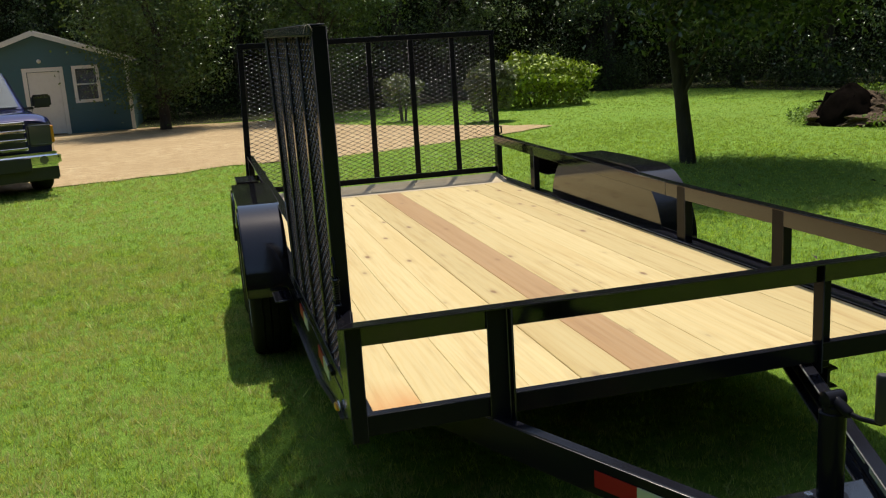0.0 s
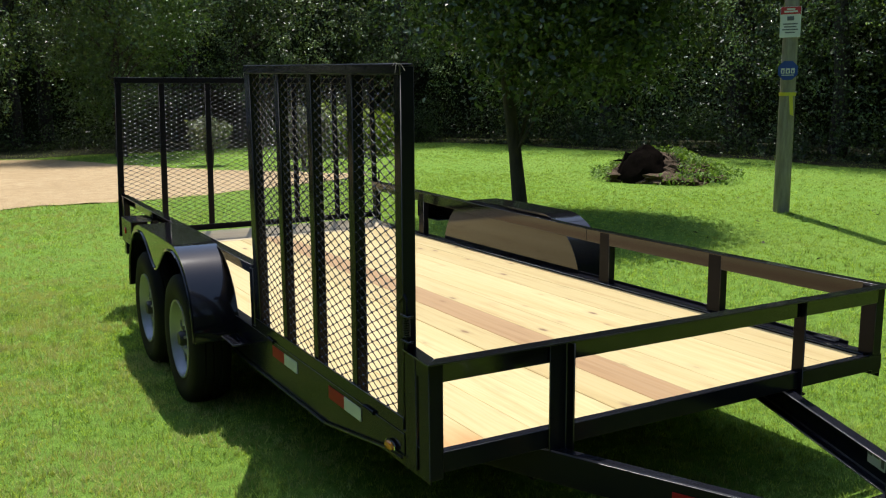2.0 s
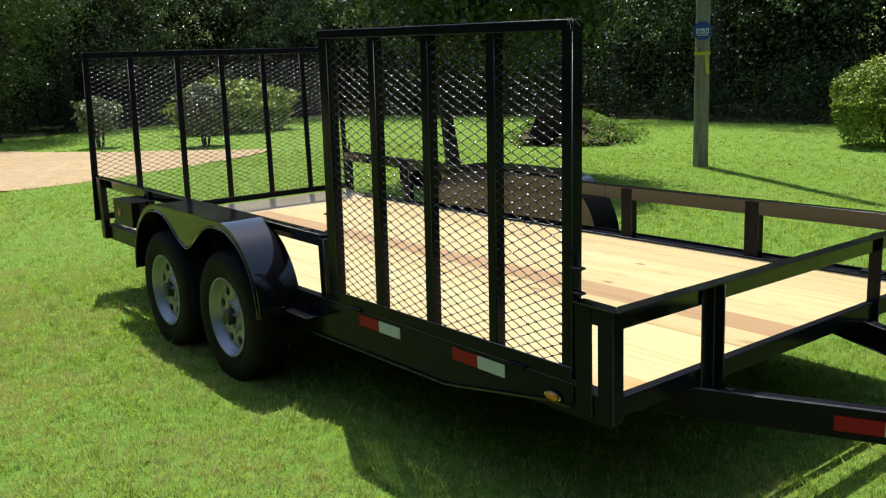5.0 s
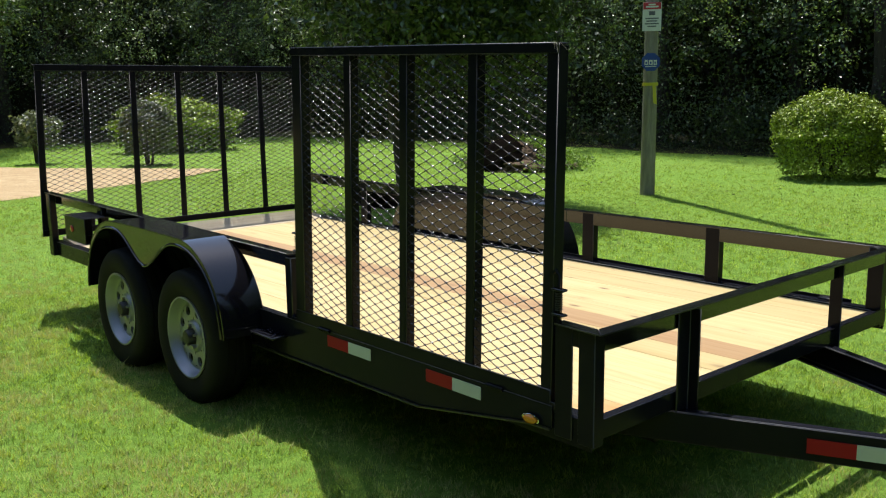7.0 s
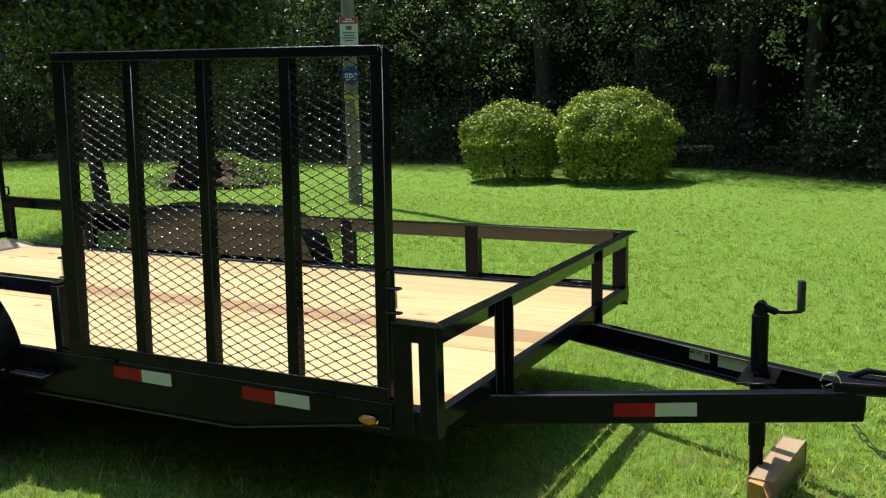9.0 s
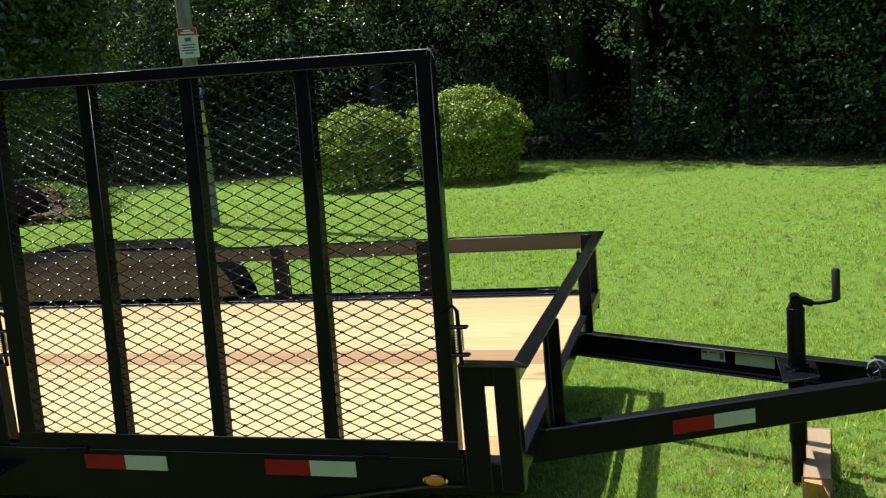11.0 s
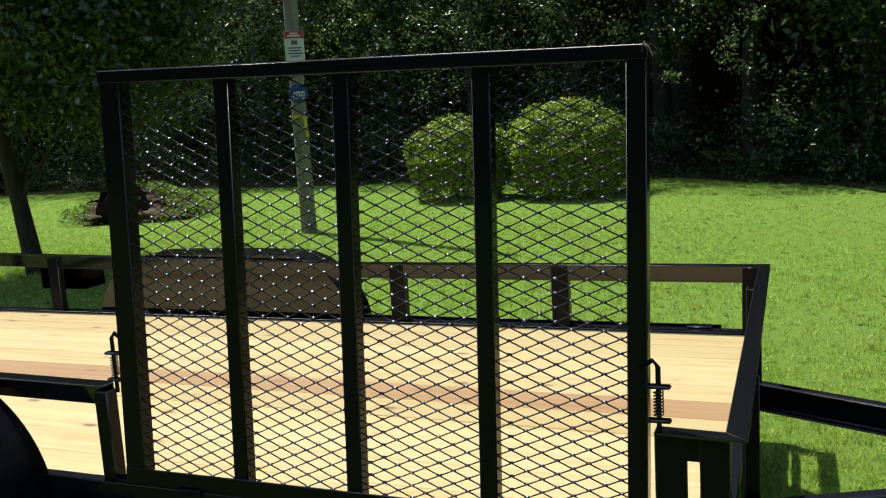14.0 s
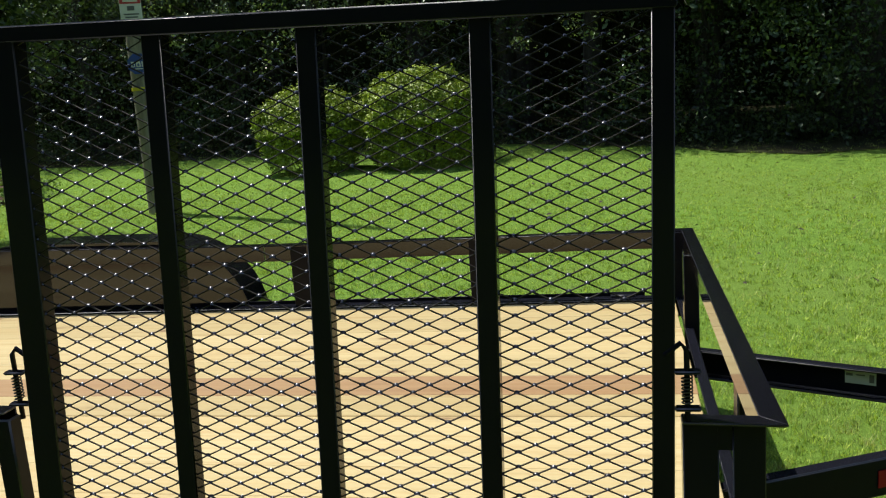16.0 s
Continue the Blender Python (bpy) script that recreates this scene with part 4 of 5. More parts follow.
part("crank_boss", tube(bmesh.new(), [(JX - 0.026, JY, 0.702), (JX - 0.024, JY, 0.702), (JX + 0.024, JY, 0.702), (JX + 0.026, JY, 0.702)], [0.015, 0.021, 0.021, 0.015], 16), BLACK, jack, smooth=True)
part("crank_sleeve", tube(bmesh.new(), [(JX, JY - 0.01, 0.702), (JX, JY - 0.055, 0.686), (JX, JY - 0.06, 0.684)], [0.014, 0.0135, 0.009], 12), BLACK, jack, smooth=True)
part("crank_arm", tube(bmesh.new(), [(JX, JY - 0.05, 0.687), (JX + 0.008, JY - 0.085, 0.684), (JX + 0.016, JY - 0.14, 0.692), (JX + 0.018, JY - 0.138, 0.702), (JX + 0.018, JY - 0.138, 0.730)], 0.0065, 8), BLACK, jack, smooth=True)
part("crank_grip", tube(bmesh.new(), [(JX + 0.018, JY - 0.138, 0.692), (JX + 0.018, JY - 0.138, 0.696), (JX + 0.018, JY - 0.138, 0.802), (JX + 0.018, JY - 0.138, 0.807)], [0.011, 0.0145, 0.0145, 0.011], 14), DARK_PLASTIC, jack, smooth=True)
part("jack_bolt", tube(bmesh.new(), [(JX - 0.045, JY + 0.02, 0.445), (JX - 0.045, JY + 0.02, 0.458)], 0.011, 6), CHROME, jack)


def chain(points, parent):
    """Steel links along a line, each turned a quarter from the last."""
    for k, (p, q) in enumerate(zip(points, points[1:])):
        p, q = Vector(p), Vector(q)
        d = (q - p).normalized()
        s = d.orthogonal().normalized()
        if k % 2:
            s = d.cross(s)
        c = (p + q) / 2
        ring = [c + d * 0.021 * math.cos(a) + s * 0.011 * math.sin(a) for a in np.linspace(0, math.tau, 13)]
        part("chain_link", tube(bmesh.new(), ring, 0.0032, 5, caps=False), STEEL, parent, smooth=True)


chain([(0.91 + 0.004 * k, -1.17 - 0.021 * k, 0.33 - 0.11 * math.sin(math.pi * k / 12)) for k in range(13)], coupler)


# ---- things on the lawn ----
def timber_block():
    turn = Matrix.Translation((1.08, -0.90, 0)) @ Matrix.Rotation(radians(-97), 4, "Z")
    block = thing("timber_block", (1.08, -0.90, 0), "sawn offcut of treated timber lying beside the tongue jack", "wood block")
    part("body", box(bmesh.new(), (-0.046, -0.22, 0.0), (0.046, 0.25, 0.09), turn), TIMBER, block, bevel=0.004)
    part("end_face", prism(bmesh.new(), [turn @ Vector(p) for p in ((-0.043, -0.22, 0.004), (0.043, -0.22, 0.004), (0.043, -0.29, 0.05), (0.02, -0.255, 0.086), (-0.043, -0.235, 0.086))], turn.to_3x3() @ Vector((0, 0.08, 0))), END_GRAIN, block, "fresh orange end grain", bevel=0.003)


timber_block()


def utility_pole():
    x, y = 8.69, 6.06
    pole = thing("utility_pole", (x, y, 0), "weathered grey wooden pole with signs and yellow ribbon on the lawn", "pole")
    part("shaft", tube(bmesh.new(), [(x, y, -0.2), (x, y, 0.4), (x, y, 2.5), (x, y, 10.5)], [0.108, 0.105, 0.095, 0.08], 20), POLE_WOOD, pole, smooth=True)
    out = Vector((-0.82, -0.57, 0)).normalized()
    wide = Vector((-out.y, out.x, 0))

    def plate(name, centre, w, h, material, parent, label="", off=0.0, cut=0.0):
        c = Vector(centre) + out * off
        if cut:
            shape = [(-w, -h + cut), (-w + cut, -h), (w - cut, -h), (w, -h + cut), (w, h - cut), (w - cut, h), (-w + cut, h), (-w, h - cut)]
        else:
            shape = [(-w, -h), (w, -h), (w, h), (-w, h)]
        return part(name, prism(bmesh.new(), [c + wide * a + Z * b for a, b in shape], out * 0.003), material, parent, label)

    face = Vector((x, y, 0)) + out * 0.102
    notice = plate("notice_sign", face + Z * 2.50, 0.128, 0.195, WHITE, pole, "white notice with a red head and grey print")
    plate("sign_head", face + Z * 2.645, 0.122, 0.046, SIGN_RED, notice, off=0.004)
    plate("head_print", face + Z * 2.662, 0.05, 0.010, WHITE, notice, off=0.008)
    plate("head_print", face + Z * 2.632, 0.085, 0.011, WHITE, notice, off=0.008)
    plate("camera_mark", face + Z * 2.545, 0.042, 0.026, PRINT, notice, off=0.004)
    for k, long in enumerate((0.09, 0.075, 0.095, 0.06)):
        plate("print_line", face + Z * (2.475 - 0.036 * k), long, 0.008, PRINT, notice, off=0.004)
    badge = plate("alarm_sign", face + Z * 1.88, 0.122, 0.122, SIGN_BLUE, pole, "blue eight-sided sign with white marks and rim", cut=0.068)
    for a, w in ((-0.062, 0.022), (0.0, 0.026), (0.062, 0.022)):
        plate("white_mark", face + Z * 1.875 + wide * a, w, 0.034, WHITE, badge, off=0.004)
        plate("mark_core", face + Z * 1.868 + wide * a, w * 0.42, 0.016, SIGN_BLUE, badge, off=0.008)
    plate("white_rule", face + Z * 1.82, 0.075, 0.005, WHITE, badge, off=0.004)
    ring = bmesh.new()
    lathe(ring, [(-0.022, 0.103), (0.022, 0.103), (0.022, 0.109), (-0.022, 0.109)], (x, y, 1.575), Z, 24, True)
    ribbon = part("ribbon", ring, RIBBON, pole, "yellow plastic ribbon tied round")
    part("ribbon_tail", prism(bmesh.new(), [face + wide * 0.03 + Z * 1.57, face + wide * 0.075 + Z * 1.575, face + out * 0.02 + wide * 0.10 + Z * 1.29, face + out * 0.03 + wide * 0.055 + Z * 1.31], out * 0.003), RIBBON, ribbon)


utility_pole()


def shrub(name, at, rx, ry, high, leaves, size, material, label, seed, z0=0.0, stems=5, lump=0.055):
    """A shrub: a few stems and leaves over an uneven rounded outline, with some inside."""
    rng = np.random.default_rng(seed)
    bush = thing(name, at, label, "shrub")
    d = unit(rng.normal(size=(leaves, 3)))
    d[:, 2] = np.abs(d[:, 2]) * np.where(rng.uniform(size=leaves) < 0.8, 1, -0.75)
    d = unit(d)
    bumps = 1 + lump * (np.sin(d[:, 0] * 7 + seed) * np.sin(d[:, 1] * 6 + 2 * seed) + 0.6 * np.sin(d[:, 2] * 9 + d[:, 0] * 5) + 0.5 * np.sin(d[:, 1] * 13 + d[:, 2] * 8))
    cell = np.sin(d[:, 0] * 23 + 3 * np.sin(d[:, 2] * 17)) * np.sin(d[:, 1] * 21 + 2 * np.sin(d[:, 2] * 13 + seed)) + 0.7 * np.sin(d[:, 2] * 29 + d[:, 1] * 11 + seed)
    bumps = bumps + lump * 0.55 * np.maximum(cell, -0.6)
    r = bumps * np.where(rng.uniform(size=leaves) < 0.78, rng.normal(1.0, 0.035, leaves), rng.uniform(0.55, 1.0, leaves))
    mid = (z0 + high) / 2
    c = np.stack([d[:, 0] * rx * r, d[:, 1] * ry * r, mid + d[:, 2] * (high - z0) / 2 * r], 1)
    low = d[:, 2] < 0
    c[low, :2] *= (0.97 / np.maximum(0.5, np.hypot(d[low, 0], d[low, 1])))[:, None]
    c[low, 2] = rng.uniform(z0 + 0.03, mid, int(low.sum()))
    c[low, :2] *= (0.74 + 0.26 * ((c[low, 2] - z0) / (mid - z0)) ** 0.7)[:, None]
    c[:, 2] = np.maximum(c[:, 2] + rng.gamma(1.0, 0.02, leaves), 0.03)
    v, f = leaf_arrays(rng, c, size, d * 0.55 + np.array([0, 0, 0.25]))
    under(new("foliage", array_mesh("foliage", v, f, material)), bush)
    for k in range(stems):
        a = math.tau * k / stems
        p = Vector(at)
        part("stem", tube(bmesh.new(), [p + Vector((0.06 * math.cos(a), 0.06 * math.sin(a), 0)), p + Vector((rx * 0.3 * math.cos(a), ry * 0.3 * math.sin(a), mid * 0.8)), p + Vector((rx * 0.6 * math.cos(a), ry * 0.6 * math.sin(a), mid * 1.3))], [0.03, 0.022, 0.01], 6), BARK, bush, smooth=True)
    return bush


shrub("shrub", (12.65, 5.27, 0), 0.88, 0.88, 1.34, 29000, 0.05, LEAF_HEDGE, "smaller rounded yellow-green clipped shrub on the lawn", 5)
shrub("shrub", (12.75, 3.37, 0), 1.02, 1.02, 1.50, 42000, 0.05, LEAF_HEDGE, "larger rounded yellow-green clipped shrub on the lawn", 8)
shrub("shrub", (8.6, 21.2, 0), 1.5, 1.0, 1.25, 9000, 0.12, LEAF_HEDGE, "broad low bright green shrub beyond the drive", 9, lump=0.2)
shrub("shrub", (6.1, 17.3, 0), 0.55, 0.55, 1.3, 5000, 0.08, LEAF_GREY, "round greyish shrub on a short bare stem", 12, 0.22, 3)
shrub("shrub", (4.5, 19.6, 0), 0.42, 0.42, 1.05, 1700, 0.09, LEAF_GREY, "thin young shrub with sparse grey-green leaves", 13, 0.35, 3, 0.25)


def root_mound():
    """An upturned dark root ball on a low heap of soil and chips, with weeds round it."""
    at = Vector((10.3, 10.6, 0))
    heap = thing("uprooted_stump", at, "dark uprooted stump on a low mound of soil and weeds", "stump")
    rng = np.random.default_rng(21)
    bm = bmesh.new()
    bmesh.ops.create_icosphere(bm, subdivisions=4, radius=1.0)
    for v in bm.verts:
        n = noise.fractal(v.co * 1.9, 0.9, 2.2, 4) * 0.1 + noise.noise(v.co * 7.0) * 0.05
        v.co = v.co * (1 + n)
        taper = 0.5 - 0.2 * v.co.z
        v.co = Vector((at.x - 0.12 + v.co.x * taper, at.y - 0.15 + v.co.y * taper, 0.18 + v.co.z * 0.5))
    lobe = bmesh.ops.create_cone(bm, cap_ends=True, segments=12, radius1=0.27, radius2=0.06, depth=0.54, matrix=pose(at.x - 0.36, at.y + 0.08, 0.25, 6, 6, 0))
    bmesh.ops.subdivide_edges(bm, edges=list({e for v in lobe["verts"] for e in v.link_edges}), cuts=3, use_grid_fill=True)
    for v in bm.verts:
        v.co += noise.noise_vector(v.co * 6.0) * 0.035
    ball = part("root_ball", bm, STUMP_SHADED, heap, smooth=True)
    bm = bmesh.new()
    bmesh.ops.create_icosphere(bm, subdivisions=5, radius=1.0)
    for v in bm.verts:
        n = noise.fractal(v.co * 2.3, 0.8, 2.2, 4) * 0.25 + noise.noise(v.co * 9.0) * 0.05
        v.co = v.co * (1 + n)
        v.co = Vector((at.x + 0.38 + v.co.x * 1.05, at.y - 0.1 + v.co.y * 1.05, v.co.z * 0.46 * (1.1 - 0.4 * v.co.xy.length)))
    part("mound", bm, SOIL, heap)
    for k in range(5):
        a = rng.uniform(0, math.tau)
        d = Vector((math.cos(a), math.sin(a), rng.uniform(0.2, 0.7)))
        p = Vector((at.x, at.y, 0.2))
        part("root", tube(bmesh.new(), [p + d * 0.3, p + d * 0.45 + Vector((0, 0, rng.uniform(-0.1, 0.1))), p + d * rng.uniform(0.5, 0.6) + Vector(rng.normal(size=3) * 0.05)], [0.035, 0.022, 0.006], 6), STUMP_SHADED, ball)
    n = 5200
    a, r = rng.uniform(0, math.tau, n), rng.uniform(0.22, 1.35, n)
    c = np.stack([0.42 + np.cos(a) * r, -0.1 + np.sin(a) * r * 1.1, 0.03 + 0.42 * np.clip(1.2 - r, 0.0, 1) + rng.uniform(0, 0.2, n)], 1)
    c = c[np.hypot(c[:, 0] + 0.35, c[:, 1] + 0.4) > 0.62]
    n = len(c)
    v, f = leaf_arrays(rng, c, 0.06, np.tile([[0, 0, 0.6]], (n, 1)))
    under(new("weed", array_mesh("weed", v, f, LEAF_WEED)), heap)


root_mound()


# ---- trees ----
def tree(name, trunk_r, trunk_h, crown_lo, crown_hi, spread, clumps, per, leaf, material, label, seed, group="", lean=(0, 0), fluff=0.42, crown=None, flat=0.0):
    """A trunk that tapers, limbs to the clumps, and a crown of clumped leaves with gaps."""
    rng = np.random.default_rng(seed)
    ob = thing(name, (0, 0, 0), label, "tree", group)
    bend = [Vector((lean[0] * k / 6 + rng.normal() * 0.02 * k, lean[1] * k / 6 + rng.normal() * 0.02 * k, -0.15 + (trunk_h + 0.15) * k / 6)) for k in range(7)]
    bm = tube(bmesh.new(), bend, [trunk_r * f for f in (1.35, 1.05, 0.95, 0.85, 0.7, 0.5, 0.25)], 12)
    part("trunk", bm, BARK, ob, smooth=True)
    mid, half = (crown_lo + crown_hi) / 2, (crown_hi - crown_lo) / 2
    cx, cy = crown or (lean[0] * 0.7, lean[1] * 0.7)
    centres = []
    while len(centres) < clumps:
        p = rng.uniform(-1, 1, 3)
        r = np.linalg.norm(p)
        if r < 1 and rng.uniform() < 0.25 + 0.75 * r ** 2:
            squeeze = 1.0 if p[2] < 0.1 else 1.0 - 0.35 * p[2]
            if p[2] < 0:
                squeeze += flat * (1 / math.sqrt(1.02 - p[2] ** 2) - 1)
            centres.append((cx + p[0] * spread * squeeze, cy + p[1] * spread * squeeze, mid + p[2] * half))
    centres = np.array(centres)
    limbs = bmesh.new()
    for c in centres[::max(1, clumps // 16)]:
        k = min(5, max(1, int(6 * (c[2] - 0.6) / trunk_h)))
        p, q = bend[k], Vector(c)
        tube(limbs, [p, p.lerp(q, 0.5) + Vector((0, 0, 0.12 * (q - p).length)), q], [trunk_r * 0.33, trunk_r * 0.2, trunk_r * 0.06], 6)
    part("branch", limbs, BARK, ob, smooth=True)
    size = rng.uniform(0.7, 1.35, clumps)
    which = np.repeat(np.arange(clumps), per)
    off = rng.normal(size=(clumps * per, 3)) * np.array([1, 1, 0.62]) * fluff * size[which][:, None]
    outward = unit(off) * 0.5 + np.array([0, 0, 0.35])
    v, f = leaf_arrays(rng, centres[which] + off, leaf, outward, 0.3)
    under(new("crown", array_mesh("crown", v, f, material)), ob)
    return ob


def put(ob, x, y, turn=0, size=1.0):
    ob.matrix_basis = pose(x, y, 0, 0, 0, turn) @ Matrix.Scale(size, 4)
    return ob


put(tree("lawn_tree", 0.085, 5.6, 1.55, 6.0, 1.5, 250, 330, 0.08, LEAF_SHADE, "slim dark-trunked shade tree on the sunlit lawn", 31, lean=(-0.5, 0.5), crown=(0.1, -0.45), fluff=0.34, flat=0.9), 5.70, 7.90)
put(tree("pear_tree", 0.13, 5.0, 0.6, 8.0, 1.9, 150, 240, 0.085, LEAF_TREE, "dense leafy ornamental tree in front of the teal shed", 32), -1.35, 23.9)
put(tree("pear_tree", 0.13, 5.5, 1.1, 9.0, 2.2, 150, 240, 0.09, LEAF_TREE, "dense leafy ornamental tree at the far edge of the drive", 33), 3.3, 24.6)

WOODS_EDGE = [(10.9, -16), (11.1, -9), (11.9, -3), (15.4, 2), (16.6, 8), (16.7, 14), (16.2, 20), (14.6, 25.8), (8.5, 27.8), (3, 28.6), (-3, 29.6), (-9, 30.3), (-18, 31)]


def along_edge(s):
    """A point of the woods' edge and the way into the woods, s from 0 to 1."""
    lengths = [math.dist(a, b) for a, b in zip(WOODS_EDGE, WOODS_EDGE[1:])]
    left = s * sum(lengths)
    for (a, b), n in zip(zip(WOODS_EDGE, WOODS_EDGE[1:]), lengths):
        if left <= n:
            break
        left -= n
    f = min(1, left / n)
    d = Vector((b[0] - a[0], b[1] - a[1], 0)).normalized()
    return Vector((a[0] + (b[0] - a[0]) * f, a[1] + (b[1] - a[1]) * f, 0)), Vector((d.y, -d.x, 0))


GROUP = "trees of the dark woods"
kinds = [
    tree("woodland_tree", 0.2, 9.5, 2.2, 13.0, 2.9, 66, 150, 0.15, LEAF_WOODS_SHADED, "tall leafy woodland tree, its deep shade put in the leaf colour", 41, GROUP, fluff=0.62),
    tree("woodland_tree", 0.17, 10.0, 3.2, 14.0, 2.6, 62, 150, 0.14, LEAF_WOODS_SHADED, "tall leafy woodland tree, its deep shade put in the leaf colour", 42, GROUP, fluff=0.6),
    tree("woodland_tree", 0.14, 7.0, 1.2, 9.5, 2.5, 60, 150, 0.13, LEAF_WOODS_SHADED, "lower bushy woodland tree, its deep shade put in the leaf colour", 43, GROUP, fluff=0.55),
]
rng = random.Random(77)
placed = 0
for row, (depth, count) in enumerate(((2.6, 21), (5.2, 14), (8.5, 9))):
    for k in range(count):
        p, into = along_edge((k + rng.uniform(0.15, 0.85)) / count)
        p = p + into * (depth + rng.uniform(-0.8, 0.8))
        kind = kinds[(k * 2 + row + rng.randrange(2)) % 3]
        m = pose(p.x, p.y, 0, 0, 0, rng.uniform(0, 360)) @ Matrix.Scale(rng.uniform(0.85, 1.2), 4)
        if placed < 3 and kind.location.length == 0:
            kind.matrix_basis = m
            placed += 1
        else:
            c = copy_thing(kind, pose(p.x, p.y, 0, 0, 0, rng.uniform(0, 360)))
            c.scale = [rng.uniform(0.85, 1.2)] * 3


# Trees added on this stretch to thicken the canopy and darken it.
for k in range(7):
    p, into = along_edge(0.04 + 0.035 * k)
    p = p + into * 2.3
    c = copy_thing(kinds[(k + 1) % 2], pose(p.x, p.y, 0, 0, 0, rng.uniform(0, 360)))
    c.scale = [rng.uniform(0.95, 1.15)] * 3
# Oversized trees added farther in, whose high crowns block the sun.
for k in range(9):
    p, into = along_edge(0.015 + 0.036 * k)
    p = p + into * 4.6
    c = copy_thing(kinds[k % 2], pose(p.x, p.y, 0, 0, 0, rng.uniform(0, 360)))
    c.scale = [rng.uniform(1.4, 1.6)] * 3
# Unseen trees added behind the viewpoint, so that the paint reflects dark.
for k in range(18):
    a = (k + rng.uniform(0.2, 0.8)) / 18
    p = Vector((-11.0, 24.0 - 58 * a, 0)) if a < 0.65 else Vector((-11.0 + 27 * (a - 0.65) / 0.35, -13.5, 0))
    c = copy_thing(kinds[k % 3], pose(p.x + rng.uniform(-1, 1), p.y + rng.uniform(-1, 1), 0, 0, 0, rng.uniform(0, 360)))
    c.scale = [rng.uniform(0.85, 1.1)] * 3


def undergrowth():
    """Saplings, vines and brush along the woods' edge."""
    rng = np.random.default_rng(51)
    clumps = 2100
    centres, spread = [], []
    while len(centres) < clumps:
        along = rng.uniform(0, 1)
        p, into = along_edge(along)
        high = rng.uniform(0, 1) ** 1.4 * 6.5
        thick = noise.noise(Vector((along * 26.0, high * 0.7, 3.0)))
        if thick < rng.uniform(-0.2, 0.38) - max(0.0, 1.7 - high) * 0.22:
            continue
        q = p + into * (max(0.15, 0.6 - 0.12 * high) + abs(rng.normal()) * 1.2 - (0.9 if high < 2.5 or along < 0.36 else 3.4) * max(0.0, thick))
        centres.append((q.x, q.y, 0.1 + high))
        spread.append(rng.uniform(0.18, 0.55))
    centres, spread = np.array(centres), np.array(spread)
    which = np.repeat(np.arange(clumps), 90)
    off = rng.normal(size=(len(which), 3)) * np.array([1, 1, 0.8]) * spread[which][:, None]
    c = centres[which] + off
    c[:, 2] = np.abs(c[:, 2])
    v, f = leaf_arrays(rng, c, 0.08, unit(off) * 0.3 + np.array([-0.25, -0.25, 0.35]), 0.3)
    tagged(new("undergrowth", array_mesh("undergrowth", v, f, LEAF_WOODS_SHADED)), "vines, saplings and brush at the woods' edge, shade put in their colour", "undergrowth", kind="stuff")


undergrowth()


def climbing_vines():
    """Vines and outer boughs that hang in columns at the woods' edge and reach into the sun."""
    rng = np.random.default_rng(58)
    centres, spread = [], []
    for k in range(78):
        along = 0.02 + 0.96 * (k + rng.uniform(0.1, 0.9)) / 78
        p, into = along_edge(along)
        d = Vector((into.y, -into.x, 0))
        foot, head = rng.uniform(0.9, 3.4), rng.uniform(3.8, 7.5)
        drift, out = rng.normal() * 0.25, rng.uniform(-1.5, 0.2)
        for z in np.arange(foot, head, 0.2):
            if rng.uniform() < 0.3:
                continue
            q = p + into * (out - 0.25 * (z - foot) + rng.normal() * 0.25) + d * (drift * (z - foot) + rng.normal() * 0.28)
            centres.append((q.x, q.y, z))
            spread.append(rng.uniform(0.10, 0.26))
    centres, spread = np.array(centres), np.array(spread)
    which = np.repeat(np.arange(len(centres)), 70)
    off = rng.normal(size=(len(which), 3)) * np.array([1, 1, 0.7]) * spread[which][:, None]
    v, f = leaf_arrays(rng, centres[which] + off, 0.066, unit(off) * 0.4 + np.array([-0.2, -0.2, 0.6]), 0.35)
    tagged(new("climbing_vines", array_mesh("climbing_vines", v, f, LEAF_VINE_SUNLIT)), "climbing vines hanging at the woods' edge, sunlight put in their colour", "vines", kind="stuff")


climbing_vines()


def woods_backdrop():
    """Dark sheet behind the trees that stands in for the woods' shaded depth."""
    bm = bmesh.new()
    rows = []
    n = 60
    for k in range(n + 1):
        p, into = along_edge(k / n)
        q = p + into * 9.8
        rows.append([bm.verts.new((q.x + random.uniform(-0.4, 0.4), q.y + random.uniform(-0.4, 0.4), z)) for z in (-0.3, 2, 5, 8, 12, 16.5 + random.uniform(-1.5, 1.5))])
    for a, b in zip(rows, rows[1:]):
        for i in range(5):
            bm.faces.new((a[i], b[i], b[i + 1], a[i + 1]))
    single("backdrop", bm, FOREST_DARK, "added dark sheet in place of the woods' shaded depth", "woods", kind="structure", smooth=True)


woods_backdrop()
# Unseen dark wall, added to close the lawn and darken reflections.
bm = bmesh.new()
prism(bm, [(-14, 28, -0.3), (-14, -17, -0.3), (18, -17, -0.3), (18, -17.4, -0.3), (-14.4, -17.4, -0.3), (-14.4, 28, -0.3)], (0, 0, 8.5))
single("backdrop", bm, FOREST_DARK, "added unseen dark wall that closes the lawn", "woods", kind="structure")


